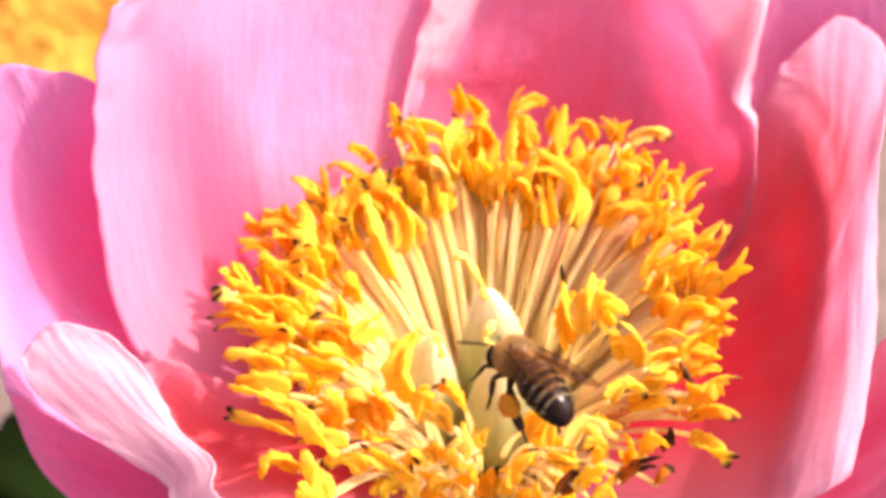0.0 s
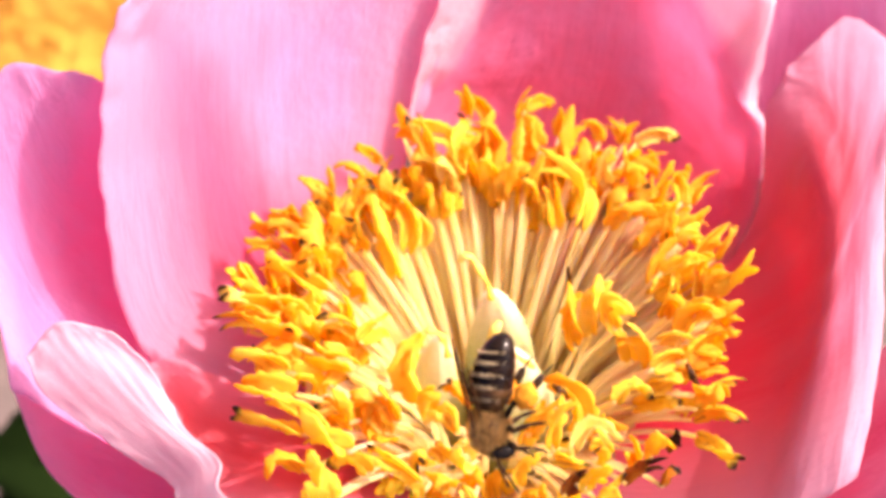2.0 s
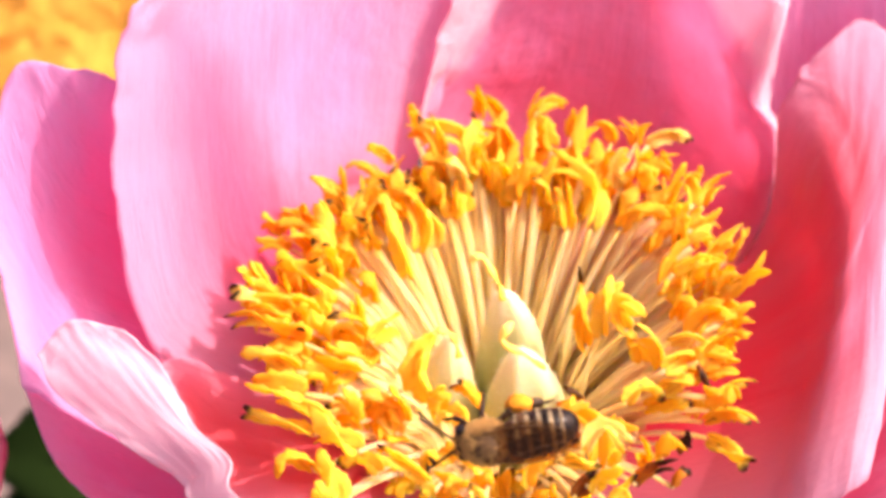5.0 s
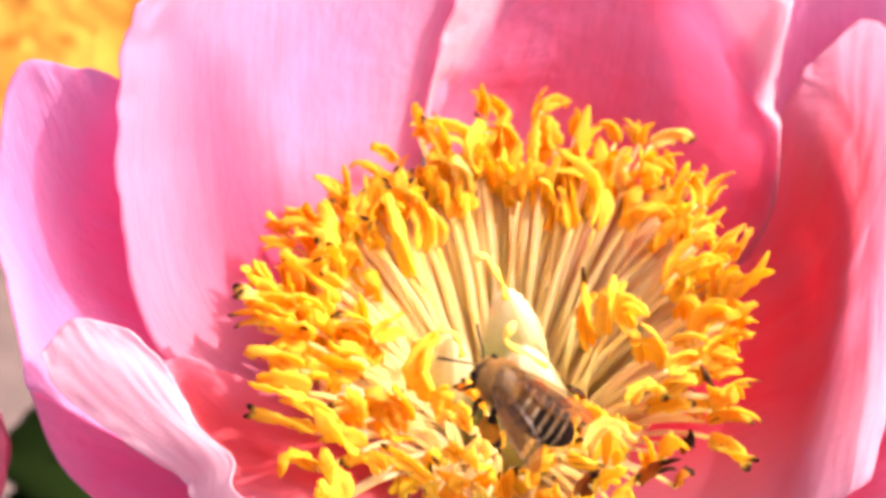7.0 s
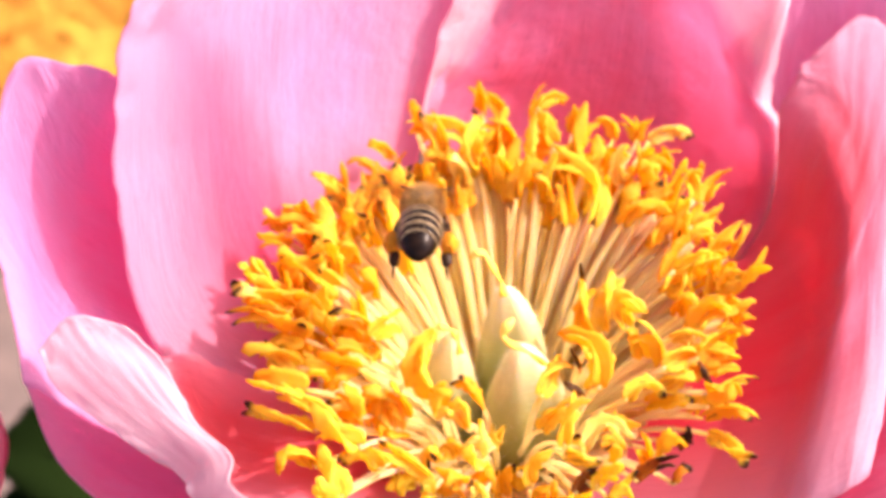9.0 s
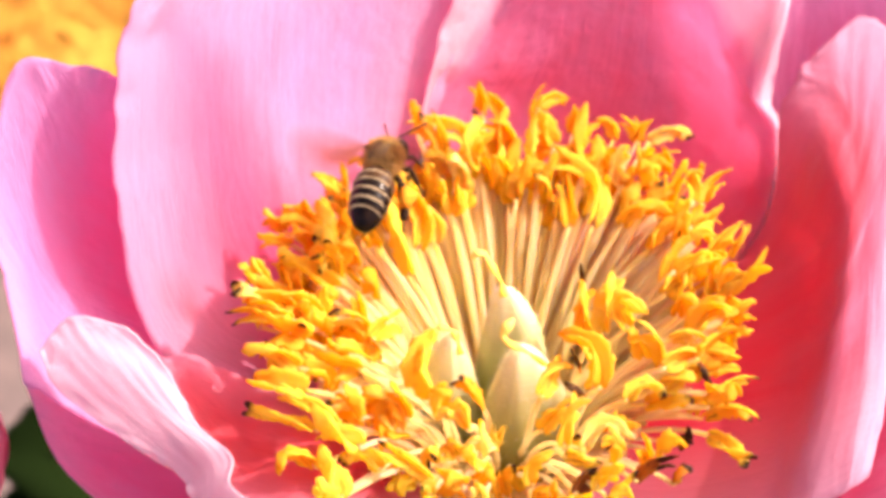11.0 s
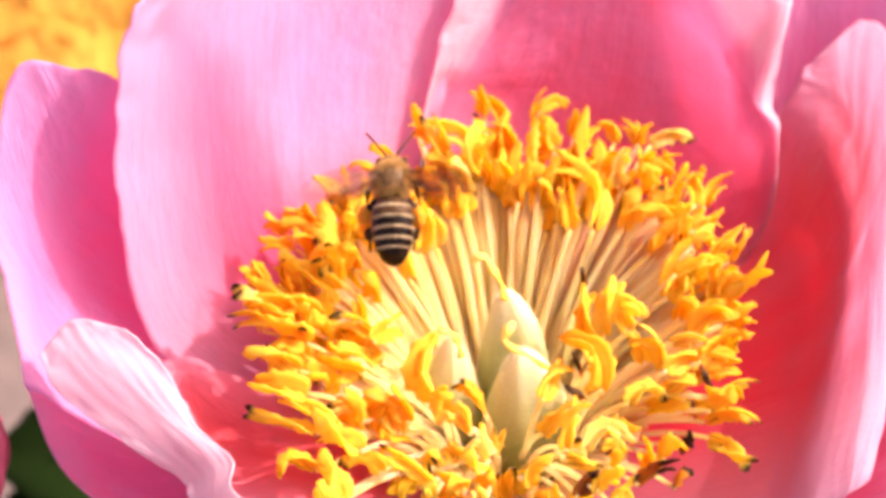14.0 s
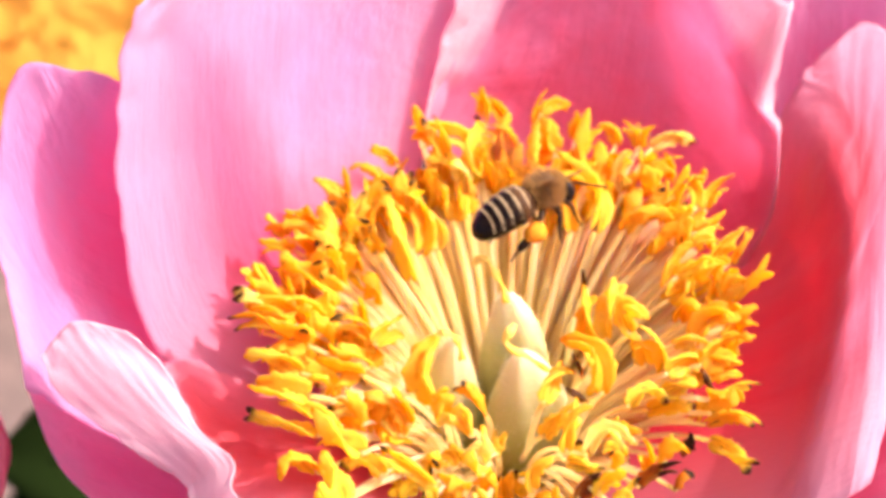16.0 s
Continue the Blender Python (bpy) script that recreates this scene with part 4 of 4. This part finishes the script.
def bee():
    ob = tagged(new("honey_bee"), "brown furry honey bee with banded abdomen gathering pollen", "bee")
    thorax = part("thorax", ellipsoid((2.6, 0, 0.25), (2.0, 1.85, 1.75), 26, 16, 0.05), THORAX, ob)
    part("fur", hairs(shell_points((2.6, 0, 0.25), (2.0, 1.85, 1.75), 7000, 1, lambda d: not (d.z > 0.75 and abs(d.x) < 0.5 and dice.random() < 0.8)), 0.68, 0.035, 2),
         FUZZ, thorax, "tan fur round a bald dark back")
    head = part("head", ellipsoid((4.55, 0, -0.75), (0.85, 1.5, 1.4), 22, 14, 0.05), CHITIN, ob)
    part("fur", hairs(shell_points((4.55, 0, -0.75), (0.85, 1.5, 1.4), 900, 3, lambda d: abs(d.y) < 0.75), 0.35, 0.03, 4), FUZZ, head)
    for s in (1, -1):
        part("eye", ellipsoid((4.65, s * 1.25, -0.65), (0.62, 0.42, 1.05), 16, 12), EYE_BLACK, head, "glossy black oval eye")
        line = [Vector(q) for q in ((5.2, s * 0.35, -0.4), (5.7, s * 0.7, -0.3), (6.1, s * 1.0, -0.45), (7.1, s * 1.7, -0.9), (8.2, s * 2.5, -1.4))]
        part("antenna", tube([spline(line, i / 15) for i in range(16)], lambda q: 0.10 + 0.03 * q, 7), LEG, head)
    cuts = (1.3, 0.05, -1.05, -2.15, -3.2, -4.2, -5.98)
    for k in range(6):
        a, b = cuts[k], cuts[k + 1]
        n = 9
        rings = [ring_of(a + (b - a) * i / n, -0.03 + 0.07 * i / n) for i in range(n + 1)]
        shell = part("abdomen_segment", sheet(rings, True), AMBER if k < 2 else CHITIN, ob)
        if k:
            span = (0.0, 0.37) if k < 5 else (0.0, 0.12)
            pts = [ring_of(a + (b - a) * (span[0] + (span[1] - span[0]) * i / 5), 0.035 if 0 < i < 5 else -0.02, 24, -0.12) for i in range(6)]
            part("hair_band", sheet(pts, True), BAND, shell, "pale tan hair band")
            tufts = []
            for i in range(260):
                x = a + (b - a) * dice.uniform(*span)
                w, h, z = belly(x)
                q = dice.uniform(-0.25, math.pi + 0.25)
                d = Vector((-0.9, math.cos(q), math.sin(q))).normalized()
                tufts.append((Vector((x, w * math.cos(q), z + h * math.sin(q))), d))
            part("fur", hairs(tufts, 0.34, 0.03, k), BAND, shell)
    for s in (1, -1):
        leg(ob, ((3.7, s * 0.9, -1.1), (4.3, s * 2.0, -1.6), (4.7, s * 2.1, -2.9), (5.3, s * 2.0, -3.9)), (0.30, 0.25, 0.15), ((0.35, 0, -0.1), (0.3, s * 0.2, -0.2)))
        leg(ob, ((2.6, s * 0.9, -1.3), (2.6, s * 2.4, -1.7), (2.2, s * 2.7, -3.2), (2.2, s * 2.8, -4.4)), (0.32, 0.28, 0.16), ((0.2, 0.1, -0.3), (-0.1, s * 0.2, -0.3)))
        leg(ob, ((1.6, s * 0.9, -1.2), (0.6, s * 2.1, -1.4), (-0.9, s * 2.4, -3.0), (-2.3, s * 2.4, -3.9), (-3.1, s * 2.4, -4.6)),
            (0.34, 0.50, 0.52, 0.15), ((-0.3, 0.1, -0.2), (-0.2, -0.2, -0.3)), True)
    wings = []
    for s in (1, -1):
        fore = wing("forewing", s, 8.8, 2.9, 0.0, ob)
        hind = wing("hindwing", s, 5.6, 1.7, 0.2, ob)
        fore.location = Vector((3.0, s * 1.05, 1.62 + 0.05 * s)) * MM
        hind.location = Vector((2.1, s * 1.3, 1.05)) * MM
        wings += [(fore, s, 0), (hind, s, 1)]
    return ob, wings


bee_one, bee_wings = bee()
fly_by = copy_thing(bee_one, pose(0, 0, 1))
fly_by.name = "small_fly"
tagged(fly_by, "small brown fly flying past, blurred by speed", "insect")
fly_by.scale = (0.6, 0.6, 0.6)
for load in [c for c in fly_by.children_recursive if c.name.startswith("pollen_load")]:
    bpy.data.objects.remove(load)
fly_wings = [(ob, 1 if ob.location.y > 0 else -1, 1 if "hind" in ob.name else 0) for ob in fly_by.children if "wing" in ob.name]

BEE_ROWS = [
    (0, 3.5, -15.2, 32.3, 23, 5, 123), (0.3, 3.7, -14.1, 32.4, 20, 13, 156), (0.5, 2.4, -12.4, 33.9, 20, 33, 166),
    (0.8, 1.2, -14.4, 34.1, 49, 53, -123), (1, -0.6, -16.7, 35.0, 78, 45, -91), (1.3, -2.3, -19.5, 35.4, 109, 37, -49),
    (1.5, -2.7, -19.9, 35.5, 105, 41, -60), (1.8, -1.8, -20.6, 35.5, 105, 41, -60), (2, -1.3, -20.7, 35.5, 87, 45, -82),
    (2.3, -1.2, -21.3, 34.9, 80, 44, -78), (2.5, -1.9, -22.4, 34.5, 56, 44, -75), (2.8, -1.1, -20.4, 32.9, 1, 43, -111),
    (3, 0.5, -21.5, 32.3, -29, 32, -141), (3.3, 0.5, -22.3, 32.4, -42, 27, -149), (3.5, 0.9, -23.2, 32.6, -66, 9, -171),
    (4, 0.7, -22.9, 32.5, -65, 6, -174), (4.2, 0.3, -22.8, 32.5, -62, 7, -173), (5.2, 0.1, -22.5, 32.5, -61, 5, -175),
    (6.3, -0.2, -22.1, 32.4, -51, 2, -178), (6.5, 0.1, -21.6, 32.3, -38, -11, 168), (6.7, 0.2, -20.7, 32.2, -31, -14, 166),
    (7, 0.4, -18.3, 31.9, -12, -28, 138), (7.3, -0.6, -17.2, 31.7, -7, -21, 135), (7.5, -0.7, -17.5, 31.8, -8, -20, 139),
    (7.7, -0.9, -18.0, 31.9, -9, -22, 148), (8, -1.4, -17.0, 31.8, -4, -20, 157), (8.2, -1.5, -12.9, 29.3, 5, -31, 134),
    (8.3, -2.1, -9.8, 29.9, 15, -9, 138), (8.4, -2.5, -7.3, 30.7, 22, 2, 132), (8.5, -2.7, -3.7, 31.4, 19, 5, 119),
    (8.7, -4.1, -2.7, 35.5, 13, 5, 108), (8.8, -5.9, -1.8, 36.3, 0, 1, 88), (9, -8.5, 2.0, 35.0, 0, 10, 87),
    (9.2, -10.1, 5.1, 33.9, 0, 9, 87), (10.2, -12.2, 10.6, 30.9, -13, -3, 79), (11.3, -14.3, 13.2, 30.3, -19, -18, 64),
    (11.5, -15.1, 12.0, 30.3, -18, -16, 44), (11.8, -12.9, 9.6, 30.4, -17, -13, 36), (12, -11.5, 10.0, 30.4, -19, -14, 55),
    (12.3, -10.9, 11.2, 30.4, -11, -7, 72), (12.5, -10.2, 9.7, 30.4, -7, -9, 79), (13, -11.9, 10.6, 30.4, -8, -4, 77),
    (13.5, -12.6, 11.0, 30.4, -8, -8, 76), (14, -11.6, 9.5, 30.4, 0, -31, 92), (14.3, -11.7, 9.3, 33.0, -15, -24, 61),
    (14.5, -11.7, 10.4, 33.0, -15, -21, 28), (15, -8.3, 10.9, 33.0, -17, -13, 26), (15.5, -2.9, 10.0, 33.0, -19, -7, 35),
    (16, 1.3, 7.6, 33.1, -18, -6, 31)]
FLY_ROWS = [
    (0, -16.7, 144.8, 76.6, 0, 80, 42), (14, -6.2, 8.5, 78.5, 0, 68, 78), (14.1, -4.4, -6.7, 77.3, 0, 62, 76),
    (14.2, -2.5, -20.2, 78.4, 0, 61, 82), (14.3, 0.1, -40.0, 81.5, 0, 53, 75), (14.4, 4.6, -51.8, 84.4, 0, 52, 72),
    (14.5, 10.5, -61.3, 87.3, 0, 50, 72), (14.6, 19.1, -68.5, 90.0, 0, 48, 72), (14.7, 27.6, -74.6, 92.6, 0, 48, 73),
    (16, 79.8, -91.2, 84.7, 0, 47, 70)]


def motions():
    for thing, rows in ((bee_one, BEE_ROWS), (fly_by, FLY_ROWS)):
        walk(thing, [(t, Matrix.Translation(at(x, y, z)) @ pose(0, 0, 0, rx, ry, rz)) for t, x, y, z, rx, ry, rz in rows])

    def wing_pose(ob, s, kind, open_turn, stroke, pitch):
        lift = max(0, open_turn - 60) / 33 * (7 + 4 * kind)  # folded wings lie on the abdomen
        return Matrix.Translation(ob.location) @ pose(0, 0, 0, s * stroke, lift, 0) @ pose(0, 0, 0, 0, pitch, s * open_turn)

    for ob, s, kind in bee_wings:
        shut = 93 - 8 * kind
        rows = [(0, wing_pose(ob, s, kind, 76 - 8 * kind, 6, 4)), (0.3, wing_pose(ob, s, kind, 82 - 8 * kind, 6, 4)), (0.5, wing_pose(ob, s, kind, shut - 4, 6, 4)), (1.0, wing_pose(ob, s, kind, shut, 3, 4)), (6.4, wing_pose(ob, s, kind, shut - 3, 3, 4)), (6.7, wing_pose(ob, s, kind, 76 - 4 * kind, 4, 5)),
                (7.0, wing_pose(ob, s, kind, 70 - 4 * kind, 2, 6)), (7.3, wing_pose(ob, s, kind, 64, 4, 6)), (7.45, wing_pose(ob, s, kind, 50, 25, 8)), (7.5, wing_pose(ob, s, kind, 50, -15, 8)),
                (7.55, wing_pose(ob, s, kind, 52, 20, 8)), (7.6, wing_pose(ob, s, kind, 60, -5, 8)),
                (7.7, wing_pose(ob, s, kind, 70, 0, 8)), (7.9, wing_pose(ob, s, kind, 68, 2, 8)), (8.0, wing_pose(ob, s, kind, 40, 10, 5))]
        for i in range(238):
            rows.append((8.1 + i / 30, wing_pose(ob, s, kind, 12, (-45, -55, 20, 90, 30)[i % 5], 8)))
        walk(ob, rows[:-1] + [(16.0, rows[-1][1])])
    for ob, s, kind in fly_wings:
        walk(ob, [(i / 15, wing_pose(ob, s, kind, 12, 48 if i % 2 else -18, 10)) for i in range(241)])
    waist = Matrix.Translation(Vector((1.3, 0, 0)) * MM)
    for ob in (c for c in bee_one.children if c.name.startswith("abdomen_segment")):
        walk(ob, [(t, waist @ pose(0, 0, 0, 0, nod, side) @ waist.inverted()) for t, nod, side in (
            (0, 0, 0), (0.5, -12, 0), (1.0, -8, 0), (1.5, -6, -8), (2.5, -5, 0), (3.0, 0, 0), (6.5, 0, 10), (7.0, -4, 17),
            (7.5, -4, 0), (7.8, -6, -18), (8.0, -6, -26), (8.2, -5, -10), (8.5, 4, 0), (9.0, 10, 0), (12.3, 6, 0), (12.5, 12, 0), (13.5, 10, 0), (14.0, -2, 0), (14.5, 0, 0), (16, 2, 0))])
    foot = HEART * MM
    for ob in yielding:
        walk(ob, [(t, Matrix.Translation(foot) @ pose(0, 0, 0, bow, 0, side) @ Matrix.Translation(-foot)) for t, bow, side in (
            (0, 23, -7), (0.6, 22, -7), (1.0, 16, -4), (1.5, 11, -3), (2.5, 12, -2), (3.5, 18, -1), (7.0, 17, -1), (7.7, 16, -1), (8.2, 7, 0), (8.7, 0, 0), (16, 0, 0))])
    for k, ob in enumerate(c for c in bee_one.children if c.name.startswith("leg")):
        p = ob.location.copy()
        rows = []
        for i in range(65):
            t = i / 4
            amp = 12 if t < 8 else 4
            tuck = 0 if t < 8 else 10
            rows.append((t, Matrix.Translation(p) @ pose(0, 0, 0, amp * math.sin(2.9 * t + 2.1 * k) * 0.6, tuck + amp * math.sin(3.7 * t + 1.7 * k), amp * math.sin(2.3 * t + k))))
        walk(ob, rows)


motions()
